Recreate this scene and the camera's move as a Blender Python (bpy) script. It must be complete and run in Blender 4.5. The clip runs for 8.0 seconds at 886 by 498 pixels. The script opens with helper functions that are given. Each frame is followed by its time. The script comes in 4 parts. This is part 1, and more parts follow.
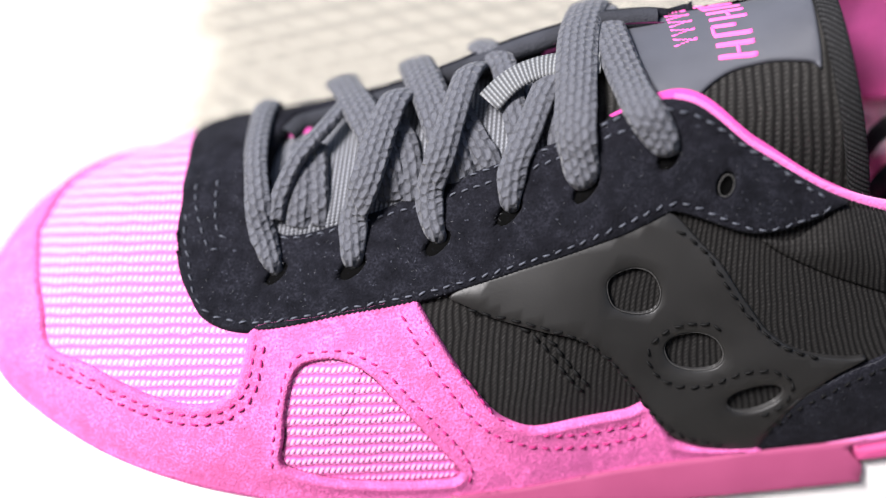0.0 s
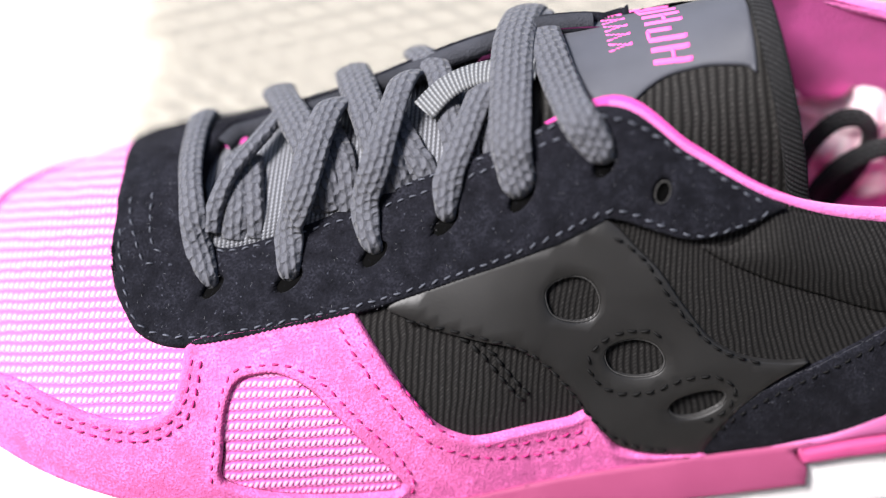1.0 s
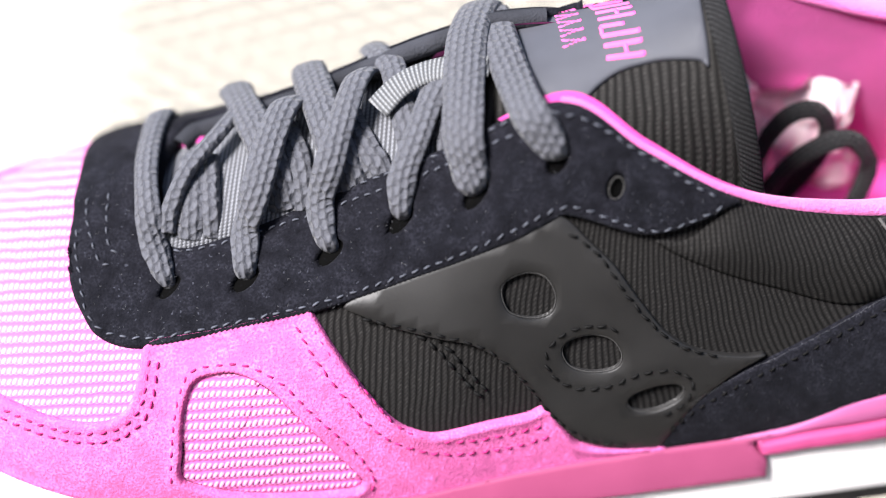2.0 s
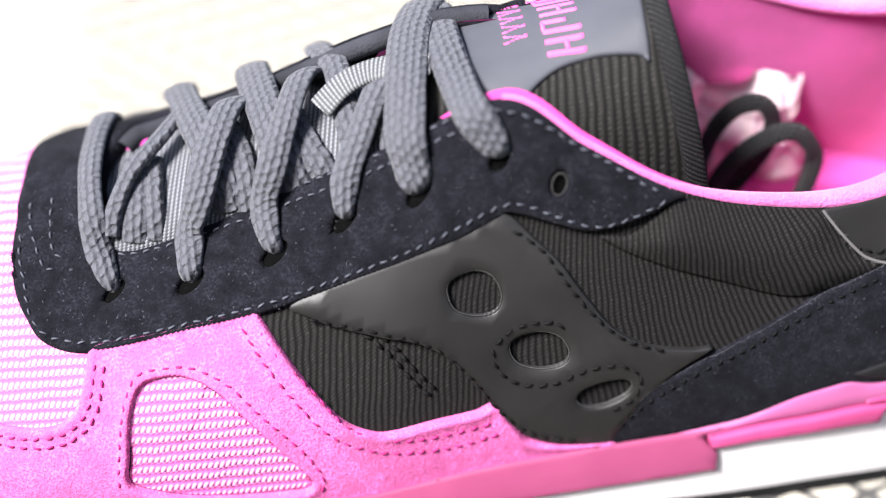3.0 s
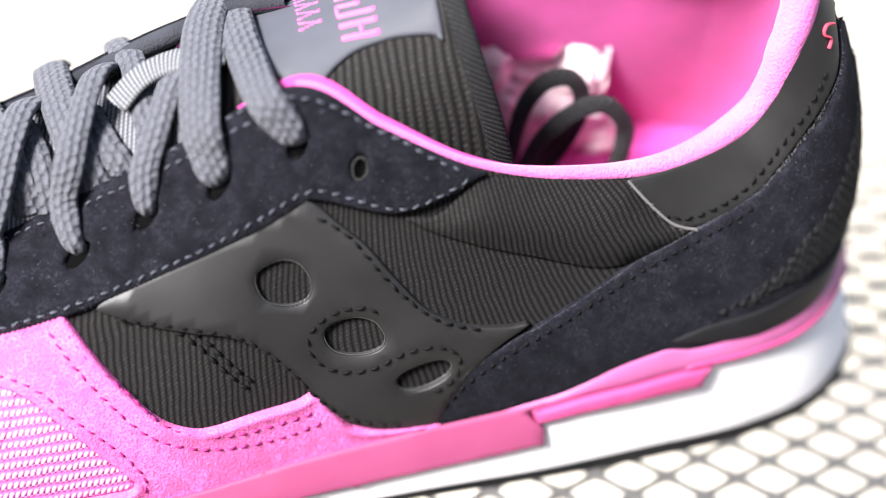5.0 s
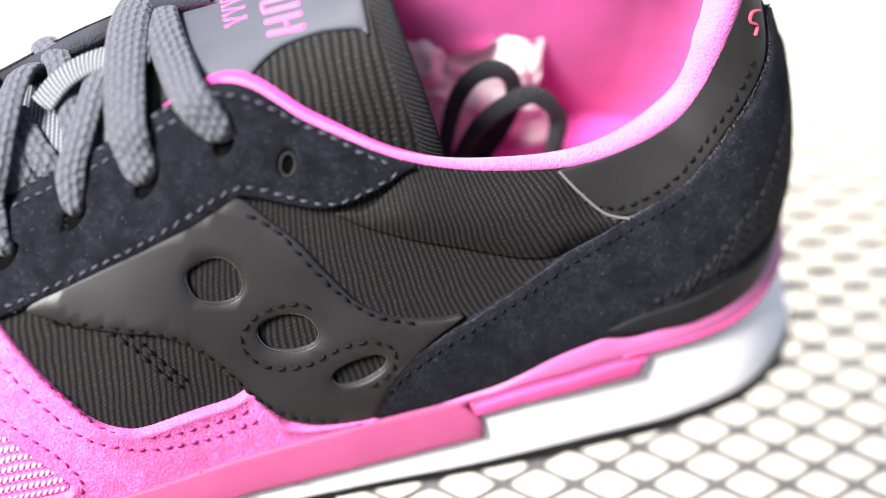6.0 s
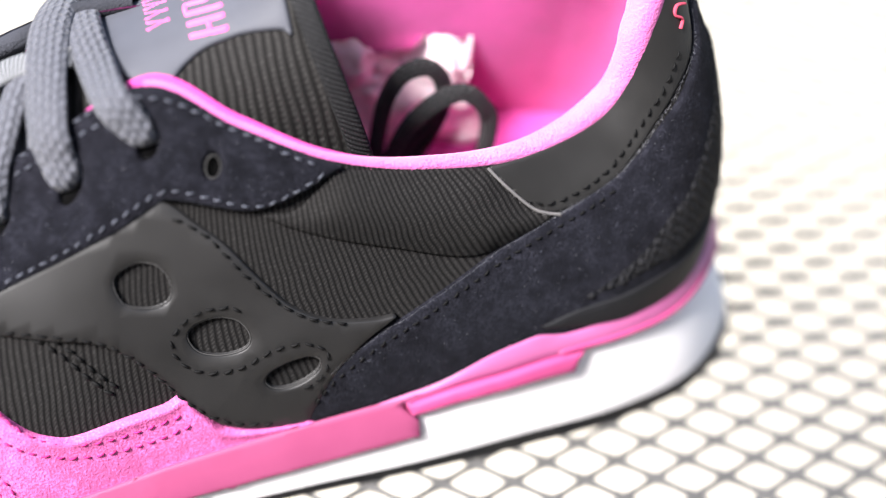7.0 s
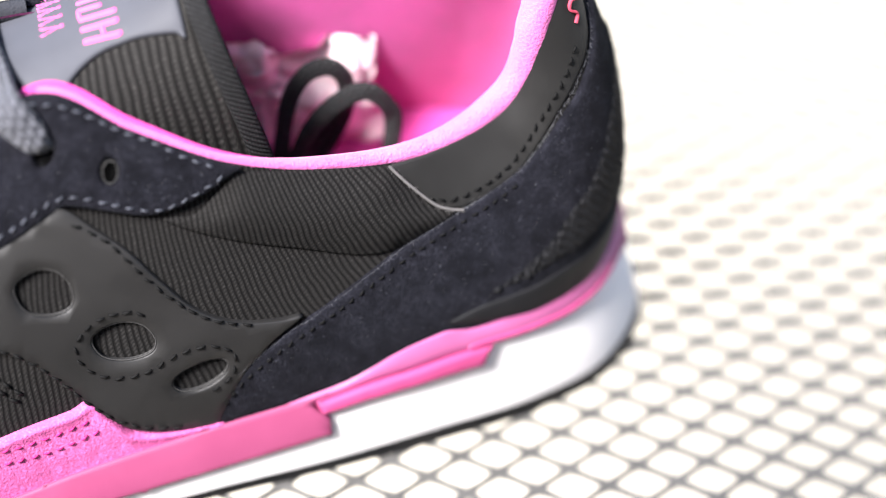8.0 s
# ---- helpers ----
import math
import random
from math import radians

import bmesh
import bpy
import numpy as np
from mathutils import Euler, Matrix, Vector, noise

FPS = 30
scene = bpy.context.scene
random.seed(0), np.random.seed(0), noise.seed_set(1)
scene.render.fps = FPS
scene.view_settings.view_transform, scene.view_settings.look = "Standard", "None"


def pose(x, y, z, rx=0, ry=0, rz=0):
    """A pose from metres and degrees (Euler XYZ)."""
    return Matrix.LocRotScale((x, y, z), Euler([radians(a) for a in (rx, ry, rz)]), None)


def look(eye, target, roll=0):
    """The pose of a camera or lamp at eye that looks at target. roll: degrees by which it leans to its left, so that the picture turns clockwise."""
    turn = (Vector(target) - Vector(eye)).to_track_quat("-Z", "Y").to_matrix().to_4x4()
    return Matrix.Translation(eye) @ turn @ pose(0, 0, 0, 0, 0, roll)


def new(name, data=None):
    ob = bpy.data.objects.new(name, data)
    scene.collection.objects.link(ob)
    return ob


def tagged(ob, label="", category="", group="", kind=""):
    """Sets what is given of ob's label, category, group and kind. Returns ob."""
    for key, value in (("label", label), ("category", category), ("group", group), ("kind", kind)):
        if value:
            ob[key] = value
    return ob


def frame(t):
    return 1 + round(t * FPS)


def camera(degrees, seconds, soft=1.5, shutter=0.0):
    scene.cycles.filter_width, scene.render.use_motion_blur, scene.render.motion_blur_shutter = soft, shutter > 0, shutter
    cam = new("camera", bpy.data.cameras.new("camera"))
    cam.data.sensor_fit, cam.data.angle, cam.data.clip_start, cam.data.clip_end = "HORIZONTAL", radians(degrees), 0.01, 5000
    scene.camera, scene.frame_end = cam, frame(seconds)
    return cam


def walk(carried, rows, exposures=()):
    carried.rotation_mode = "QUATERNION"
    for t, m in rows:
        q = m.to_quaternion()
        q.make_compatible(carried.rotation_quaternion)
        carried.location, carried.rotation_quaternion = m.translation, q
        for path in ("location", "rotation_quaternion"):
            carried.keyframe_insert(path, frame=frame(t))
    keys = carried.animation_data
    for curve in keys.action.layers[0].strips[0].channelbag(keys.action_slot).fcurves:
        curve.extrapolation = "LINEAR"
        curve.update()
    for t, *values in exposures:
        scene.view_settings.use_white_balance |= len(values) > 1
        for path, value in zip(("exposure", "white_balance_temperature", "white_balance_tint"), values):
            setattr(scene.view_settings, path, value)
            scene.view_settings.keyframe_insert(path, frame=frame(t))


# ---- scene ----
cam = camera(34, 8.0, soft=1.2)
PATH = [
    (0, -0.15599, -0.19237, 0.28772, 45.005, -4.185, -1.258),
    (0.5, -0.14883, -0.18719, 0.28971, 44.535, -3.902, -1.695),
    (1, -0.14625, -0.18641, 0.29018, 44.475, -4.031, -2.483),
    (1.5, -0.14173, -0.18527, 0.29175, 44.102, -3.816, -2.858),
    (3, -0.13087, -0.18438, 0.2932, 43.825, -3.715, -4.446),
    (3.5, -0.12453, -0.18488, 0.29302, 43.858, -3.718, -5.674),
    (4, -0.11845, -0.1863, 0.29253, 44.069, -3.748, -6.803),
    (4.5, -0.11322, -0.18622, 0.29276, 43.892, -3.883, -8.079),
    (6, -0.09948, -0.18851, 0.29255, 43.772, -3.924, -10.828),
    (6.5, -0.09543, -0.18965, 0.29293, 43.816, -3.827, -11.52),
    (7, -0.09203, -0.18954, 0.29198, 43.939, -4.042, -12.748),
    (7.5, -0.08794, -0.19095, 0.29353, 43.908, -4.143, -13.642),
    (8, -0.08066, -0.19302, 0.29474, 43.852, -4.197, -15.031),
]
walk(cam, [(t, pose(*p)) for t, *p in PATH],
     exposures=[(0.0, 1.15), (0.5, 1.06), (1.0, 1.22), (1.5, 1.36), (3.0, 1.6), (4.0, 1.68), (4.5, 1.83), (6.0, 1.8), (8.0, 1.78)])
cam.data.dof.use_dof = True
cam.data.dof.focus_distance = 0.32
cam.data.dof.aperture_fstop = 3.3

from mathutils.geometry import delaunay_2d_cdt

# ---- light ----
world = bpy.data.worlds.new("world")
scene.world = world
world.use_nodes = True
sky = world.node_tree.nodes.new("ShaderNodeTexSky")
sky.sky_type, sky.sun_disc = "NISHITA", False
sky.air_density, sky.dust_density, sky.ozone_density = 0.9, 2.0, 1.0
sky.sun_elevation, sky.sun_rotation = radians(50), radians(-112)
background = world.node_tree.nodes["Background"]
background.inputs["Strength"].default_value = 0.105
world.node_tree.links.new(sky.outputs[0], background.inputs["Color"])
sun = new("sun", bpy.data.lights.new("sun", "SUN"))
sun.data.energy, sun.data.angle, sun.data.color = 5.0, radians(18), (1.0, 0.972, 0.985)
sun.matrix_world = look((-0.84, -0.26, 1.0), (-0.08, 0.05, 0.0))

# ---- materials ----


class Nodes:
    """Short hand for building one node material."""

    def __init__(self, name, rough=0.7, spec=0.3, sheen=0.0, metal=0.0):
        self.m = bpy.data.materials.new(name)
        self.m.use_nodes = True
        self.t = self.m.node_tree
        self.b = self.t.nodes["Principled BSDF"]
        for key, value in (("Roughness", rough), ("Specular IOR Level", spec), ("Sheen Weight", sheen), ("Metallic", metal)):
            self.b.inputs[key].default_value = value

    def put(self, socket, value):
        if hasattr(value, "is_linked"):
            self.t.links.new(value, socket)
        elif isinstance(value, tuple) and len(value) == 3 and socket.type == "RGBA":
            socket.default_value = (*value, 1)
        else:
            socket.default_value = value

    def math(self, op, a, b=0.0, clamp=False):
        n = self.t.nodes.new("ShaderNodeMath")
        n.operation, n.use_clamp = op, clamp
        self.put(n.inputs[0], a)
        self.put(n.inputs[1], b)
        return n.outputs[0]

    def uv(self):
        n = self.t.nodes.new("ShaderNodeUVMap")
        n.uv_map = "UVMap"
        s = self.t.nodes.new("ShaderNodeSeparateXYZ")
        self.t.links.new(n.outputs[0], s.inputs[0])
        return s.outputs[0], s.outputs[1], n.outputs[0]

    def place(self):
        return self.t.nodes.new("ShaderNodeTexCoord").outputs["Object"]

    def noise(self, scale, detail=2.0, where=None, rough=0.5):
        n = self.t.nodes.new("ShaderNodeTexNoise")
        n.inputs["Scale"].default_value, n.inputs["Detail"].default_value, n.inputs["Roughness"].default_value = scale, detail, rough
        self.put(n.inputs["Vector"], where if where is not None else self.place())
        return n.outputs["Fac"]

    def cells(self, scale, where, feature="DISTANCE_TO_EDGE", shift=1.0):
        n = self.t.nodes.new("ShaderNodeTexVoronoi")
        n.feature = feature
        n.inputs["Scale"].default_value, n.inputs["Randomness"].default_value = scale, shift
        self.put(n.inputs["Vector"], where)
        return n.outputs[0]

    def stretch(self, vec, x, y, z=1.0):
        n = self.t.nodes.new("ShaderNodeVectorMath")
        n.operation = "MULTIPLY"
        self.put(n.inputs[0], vec)
        n.inputs[1].default_value = (x, y, z)
        return n.outputs[0]

    def span(self, value, a, b, c=0.0, d=1.0):
        n = self.t.nodes.new("ShaderNodeMapRange")
        n.interpolation_type = "SMOOTHSTEP"
        self.put(n.inputs["Value"], value)
        for key, v in (("From Min", a), ("From Max", b), ("To Min", c), ("To Max", d)):
            n.inputs[key].default_value = v
        return n.outputs["Result"]

    def mix(self, f, a, b):
        n = self.t.nodes.new("ShaderNodeMix")
        n.data_type = "RGBA"
        self.put(n.inputs["Factor"], f)
        self.put(n.inputs[6], a)
        self.put(n.inputs[7], b)
        return n.outputs[2]

    def wave(self, value, period, phase=0.0):
        turn = self.math("ADD", self.math("MULTIPLY", value, math.tau / period), phase)
        return self.math("ADD", self.math("MULTIPLY", self.math("SINE", turn), 0.5), 0.5)

    def bump(self, height, mm, strength=1.0):
        n = self.t.nodes.new("ShaderNodeBump")
        n.inputs["Strength"].default_value, n.inputs["Distance"].default_value = strength, mm * 0.001
        self.put(n.inputs["Height"], height)
        self.put(self.b.inputs["Normal"], n.outputs[0])

    def colour(self, c):
        self.put(self.b.inputs["Base Color"], c)
        return self.m


def times(c, f):
    return tuple(v * f for v in c)


def suede(name, c, lint=0.0, lint_colour=(0.2, 0.2, 0.22), sheen=0.15, mottle=0.5):
    k = Nodes(name, 0.97, 0.04, sheen)
    fine, brushed = k.noise(1700, 3), k.noise(190, 4, rough=0.7)
    nap = k.noise(1.0, 3, k.stretch(k.place(), 1500, 1500, 350))
    k.bump(k.math("ADD", k.math("ADD", k.math("MULTIPLY", fine, 0.5), k.math("MULTIPLY", brushed, 0.35)), k.math("MULTIPLY", nap, 0.3)), 0.55, 0.9)
    col = k.mix(k.span(brushed, 0.33, 0.67), times(c, 1 - mottle), times(c, 1 + mottle))
    col = k.mix(k.span(fine, 0.35, 0.7), times(c, 0.62), col)
    if lint:
        col = k.mix(k.math("MULTIPLY", k.span(k.noise(1100, 1), 0.70, 0.78), lint), col, lint_colour)
    return k.colour(col)


def knit(name, dark, light):
    """Rows of chained loops with dark gaps."""
    k = Nodes(name, 0.8, 0.15, 0.1)
    a, b, vec = k.uv()
    row = k.math("ADD", k.math("ADD", b, k.math("MULTIPLY", a, 0.06)), k.math("MULTIPLY", k.noise(0.25, 1, vec), 0.9))
    line = k.math("POWER", k.wave(row, 2.35), 0.7)
    shift = k.math("ADD", a, k.math("MULTIPLY", k.math("FLOOR", k.math("MULTIPLY", row, 1 / 2.35)), 0.65))
    loop = k.math("POWER", k.wave(k.math("ADD", shift, k.math("MULTIPLY", row, 0.25)), 1.3), 0.6)
    h = k.math("MULTIPLY", line, k.math("ADD", k.math("MULTIPLY", loop, 0.7), 0.3))
    k.bump(h, 0.45, 1.0)
    return k.colour(k.mix(k.span(h, 0.1, 0.7), dark, light))


def rib(name, c, along, period, depth=0.7):
    """Corded fabric: ribs across the direction along, with a fine cross weave."""
    k = Nodes(name, 0.9, 0.08, 0.0)
    a, b, vec = k.uv()
    x = k.math("ADD", k.math("MULTIPLY", a, along[0]), k.math("MULTIPLY", b, along[1]))
    y = k.math("ADD", k.math("MULTIPLY", a, -along[1]), k.math("MULTIPLY", b, along[0]))
    x = k.math("ADD", x, k.math("MULTIPLY", k.noise(0.12, 1, vec), 1.2))
    ribs = k.math("POWER", k.wave(x, period), 0.5)
    step = k.math("FLOOR", k.math("MULTIPLY", x, 1 / period))
    weave = k.wave(k.math("ADD", y, k.math("ADD", k.math("MULTIPLY", step, 0.37), k.math("MULTIPLY", x, 0.35))), 0.8)
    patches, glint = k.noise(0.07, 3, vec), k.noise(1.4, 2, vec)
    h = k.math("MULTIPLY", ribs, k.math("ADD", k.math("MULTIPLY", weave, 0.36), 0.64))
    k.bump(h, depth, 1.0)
    # sparkle on the ribs and shade in their grooves are painted into the colour
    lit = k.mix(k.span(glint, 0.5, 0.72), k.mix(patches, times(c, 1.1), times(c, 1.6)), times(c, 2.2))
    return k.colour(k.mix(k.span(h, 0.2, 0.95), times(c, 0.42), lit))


def braid(name, c, long=2.5, wide=1.7):
    """Staggered rounded stitches of a flat woven lace."""
    k = Nodes(name, 0.78, 0.2, 0.1)
    a, b, vec = k.uv()
    wob = k.math("MULTIPLY", k.math("SUBTRACT", k.noise(0.4, 3, vec), 0.5), 1.2)
    u, v = k.math("ADD", k.math("MULTIPLY", a, 1 / long), wob), k.math("ADD", k.math("MULTIPLY", b, 1 / wide), k.math("MULTIPLY", wob, 0.4))
    row = k.math("FLOOR", v)
    u = k.math("ADD", u, k.math("MULTIPLY", k.math("FLOORED_MODULO", row, 2.0), 0.5))
    du = k.math("SUBTRACT", k.math("FRACT", u), 0.5)
    dv = k.math("SUBTRACT", k.math("FRACT", v), 0.5)
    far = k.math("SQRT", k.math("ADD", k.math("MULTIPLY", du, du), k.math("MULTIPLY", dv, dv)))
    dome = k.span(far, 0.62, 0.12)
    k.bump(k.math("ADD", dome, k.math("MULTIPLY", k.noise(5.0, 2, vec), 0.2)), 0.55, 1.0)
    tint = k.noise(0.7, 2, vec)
    # gaps between stitches get their shade from a darkened lace colour
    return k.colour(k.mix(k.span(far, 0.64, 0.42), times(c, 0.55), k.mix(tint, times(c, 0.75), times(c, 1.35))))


def tape(name, c, p=0.8, q=0.75):
    k = Nodes(name, 0.7, 0.25)
    a, b, vec = k.uv()
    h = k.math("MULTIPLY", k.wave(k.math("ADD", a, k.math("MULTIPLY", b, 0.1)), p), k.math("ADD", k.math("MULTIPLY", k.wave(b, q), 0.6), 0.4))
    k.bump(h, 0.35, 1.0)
    # shade in the weave's recesses is put into the colour, following the bump
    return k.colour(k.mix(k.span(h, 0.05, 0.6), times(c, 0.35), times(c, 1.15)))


def plain(name, c, rough, spec=0.4, grain=900, mm=0.08, vary=0.12, metal=0.0, sheen=0.0):
    k = Nodes(name, rough, spec, sheen, metal)
    f, g = k.noise(grain, 3), k.noise(55, 3, rough=0.6)
    k.bump(k.math("ADD", f, k.math("MULTIPLY", g, 0.8)), mm, 0.7)
    k.put(k.b.inputs["Roughness"], k.span(g, 0.25, 0.75, rough - 0.06, rough + 0.08))
    return k.colour(k.mix(k.span(g, 0.25, 0.75), times(c, 1 - vary), times(c, 1 + vary)))


pink_suede = suede("pink_suede", (0.68, 0.14, 0.375), sheen=0.0, mottle=0.3)
pink_knit = knit("pink_knit", (0.55, 0.095, 0.32), (0.80, 0.28, 0.53))
black_suede = suede("black_suede", (0.0106, 0.0108, 0.0146), 0.5, (0.06, 0.063, 0.08), sheen=0.015, mottle=0.65)
black_leather = plain("black_leather", (0.0095, 0.009, 0.0087), 0.55, 0.45, 1400, 0.04)
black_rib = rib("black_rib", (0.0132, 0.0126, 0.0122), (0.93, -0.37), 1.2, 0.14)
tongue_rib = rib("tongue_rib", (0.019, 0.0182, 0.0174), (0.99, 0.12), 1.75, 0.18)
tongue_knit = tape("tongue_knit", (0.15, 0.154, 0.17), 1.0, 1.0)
grey_leather = plain("grey_leather", (0.012, 0.0117, 0.0113), 0.52, 0.28, 1400, 0.06)
lining = plain("pink_lining", (0.52, 0.06, 0.28), 0.95, 0.05, 1700, 0.25, 0.12, sheen=0.3)
terry = plain("pink_terry", (0.66, 0.15, 0.40), 0.97, 0.03, 1500, 0.6, 0.15, sheen=0.2)
white_foam = plain("white_foam", (0.88, 0.85, 0.84), 0.65, 0.2, 700, 0.05, 0.02)
pink_eva = plain("pink_eva", (0.36, 0.048, 0.15), 0.5, 0.35, 700, 0.06, 0.06)
pink_foam = plain("pink_foam", (0.25, 0.046, 0.112), 0.5, 0.35, 700, 0.06, 0.06)
pink_rubber = plain("pink_rubber", (0.40, 0.10, 0.24), 0.36, 0.45, 700, 0.04, 0.06)
black_rubber = plain("black_rubber", (0.0085, 0.0085, 0.0095), 0.62, 0.2, 600, 0.1)
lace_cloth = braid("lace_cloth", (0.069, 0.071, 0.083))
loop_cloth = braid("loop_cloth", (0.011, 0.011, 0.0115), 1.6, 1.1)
thread = plain("grey_thread", (0.058, 0.062, 0.077), 0.6, 0.3, 2500, 0.1, 0.3)
pink_thread = plain("pink_thread", (0.36, 0.018, 0.13), 0.6, 0.2, 2500, 0.1, 0.2)
black_thread = plain("black_thread", (0.004, 0.004, 0.004), 0.7, 0.12, 2500, 0.1, 0.2)
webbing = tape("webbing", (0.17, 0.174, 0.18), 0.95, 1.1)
webbing_dark = rib("webbing_dark", (0.0155, 0.0155, 0.016), (0.75, 0.66), 1.0, 0.14)
grey_patch = plain("grey_patch", (0.052, 0.054, 0.064), 0.6, 0.22, 1600, 0.04)
pink_print = plain("pink_print", (0.72, 0.10, 0.36), 0.7, 0.2, 2200, 0.15)
# paler than black_suede: light on the rolled edge is put into the colour
lit_suede = plain("lit_suede", (0.025, 0.026, 0.031), 0.9, 0.1, 1700, 0.6, 0.45)
coral_thread = plain("coral_thread", (0.42, 0.05, 0.085), 0.7, 0.2, 2200, 0.15)
raw_edge = plain("raw_edge", (0.045, 0.044, 0.043), 0.8, 0.2, 1800, 0.2, 0.3)
steel = plain("painted_steel", (0.062, 0.06, 0.057), 0.5, 0.4, 500, 0.1)
shade_wall_coat = plain("shade_wall_coat", (0.16, 0.145, 0.13), 0.9, 0.15, 120, 2.0, 0.15)
concrete = plain("concrete", (0.42, 0.385, 0.315), 0.9, 0.2, 60, 2.0, 0.1)


def make_knurled():
    k = Nodes("knurled", 0.8, 0.15)
    a, b, vec = k.uv()
    h = k.math("MULTIPLY", k.wave(k.math("ADD", a, k.math("MULTIPLY", b, 0.45)), 2.0), k.wave(k.math("SUBTRACT", b, k.math("MULTIPLY", a, 0.5)), 2.6))
    k.bump(h, 0.9, 1.0)
    return k.colour(k.mix(h, (0.006, 0.006, 0.007), (0.016, 0.016, 0.018)))


def make_tissue():
    k = Nodes("tissue_paper", 0.6, 0.3)
    k.b.inputs["Transmission Weight"].default_value = 0.0
    k.b.inputs["Subsurface Weight"].default_value = 0.3
    k.b.inputs["Subsurface Radius"].default_value = (0.01, 0.006, 0.006)
    k.bump(k.noise(140, 4), 1.2, 0.8)
    return k.colour(k.mix(k.noise(60, 2), (0.72, 0.51, 0.55), (0.82, 0.68, 0.71)))


hole_shade = plain("hole_shade", (0.003, 0.003, 0.003), 1.0, 0.0, 900, 0.05)
lint_fibre = plain("lint_fibre", (0.13, 0.13, 0.14), 0.8, 0.1, 900, 0.05)
pale_edge = plain("pale_edge", (0.105, 0.10, 0.098), 0.8, 0.2, 1800, 0.2, 0.3)
knurled = make_knurled()
tissue_paper = make_tissue()

# ---- shapes ----
# shoe surface: lower edge (x, y, z), upper edge (x, y, z) and roundness, station by station from heel to toe, millimetres
LOW = [(49.5, 58, 37), (46, 43, 36), (36, 30, 34), (20, 22, 32.5), (-5, 18, 32), (-32, 15, 24.5), (-60, 13, 20), (-90, 10, 16),
       (-115, 6, 12.5), (-140, 3.5, 11), (-165, 3, 11.5), (-192, 7, 13), (-215, 17, 14), (-236, 35, 15), (-244, 58, 16)]
TOP = [(26, 58, 114), (23, 51, 111), (19.5, 47, 98), (13, 44, 81.5), (-6, 38.5, 74.5), (-32, 35, 77), (-52, 34, 83), (-70, 38, 91),
       (-88, 45, 98), (-112, 46, 83), (-138, 47, 67.5), (-162, 47, 56), (-170, 49.5, 55.5), (-173, 54, 58), (-174, 58, 60)]
ROUND = [2.4, 2.3, 2.1, 1.8, 1.5, 1.5, 1.4, 1.2, 1.2, 1.25, 1.5, 1.9, 2.1, 2.2, 2.2]
MID = 58.0


def spline(rows, s):
    """Catmull-Rom through rows at the whole numbers; s is an array."""
    rows = np.asarray(rows, float).reshape(len(rows), -1)
    s = np.clip(np.asarray(s, float), 0, len(rows) - 1)
    i = np.minimum(s.astype(int), len(rows) - 2)
    f = (s - i)[..., None]
    a, b = rows[np.maximum(i - 1, 0)], rows[i]
    c, d = rows[i + 1], rows[np.minimum(i + 2, len(rows) - 1)]
    return b + 0.5 * f * (c - a + f * (2 * a - 5 * b + 4 * c - d + f * (3 * (b - c) + d - a)))


def upper(s, t):
    """A point of the shoe's outer skin. s: 0 heel to 14 toe on the outer flank, on the inner flank negative, or 14 toe to 28 heel; t: 0 sole to 1 top edge."""
    s, t = np.broadcast_arrays(np.asarray(s, float), np.asarray(t, float))
    q = np.where(s > 14, 28 - s, np.abs(s))
    low, top, r = spline(LOW, q), spline(TOP, q), spline(ROUND, q)[..., 0]
    tt = np.clip(t, 0.0, 1.3)
    g = np.where(tt < 1, tt ** r, 1 + r * (tt - 1))[..., None]
    p = low + (top - low) * g
    p[..., 2] = low[..., 2] + (top[..., 2] - low[..., 2]) * t
    inner = (s < 0) | (s > 14)
    back = np.clip(q / 3, 0, 1) * np.clip((7.8 - q) / 2.5, 0, 1)
    throat = np.clip((q - 6.5) / 2, 0, 1) * np.clip((14 - q) / 2.5, 0, 1)
    p[..., 1] = np.where(inner, 2 * MID - p[..., 1] + (throat * 6 + back * 5) * tt, p[..., 1])
    dip = 7 * np.exp(-(((q - 8.0) / 0.9) ** 2))
    p[..., 2] = np.where(inner, p[..., 2] + (throat * 9 + back * 22 - dip) * tt * tt, p[..., 2])
    return p


def upper_normal(s, t):
    e = 1e-3
    a = upper(s + e, t) - upper(s - e, t)
    b = upper(s, t + e) - upper(s, t - e)
    n = np.cross(b, a)
    return n / (np.linalg.norm(n, axis=-1, keepdims=True) + 1e-12)


# ground line of the sole, station by station
BASE = [(63.5, 58, 0), (60, 40, 0), (44.5, 23.5, 0), (22, 15.5, 0), (-4, 11.5, 0), (-32, 8.5, 0), (-60, 6.5, 0), (-90, 3.5, 0), (-115, 0, 0),
        (-140, -2.5, 0), (-165, -2.5, 0), (-193, 0.5, 1), (-217, 10, 4), (-239, 31, 9), (-248, 58, 11)]


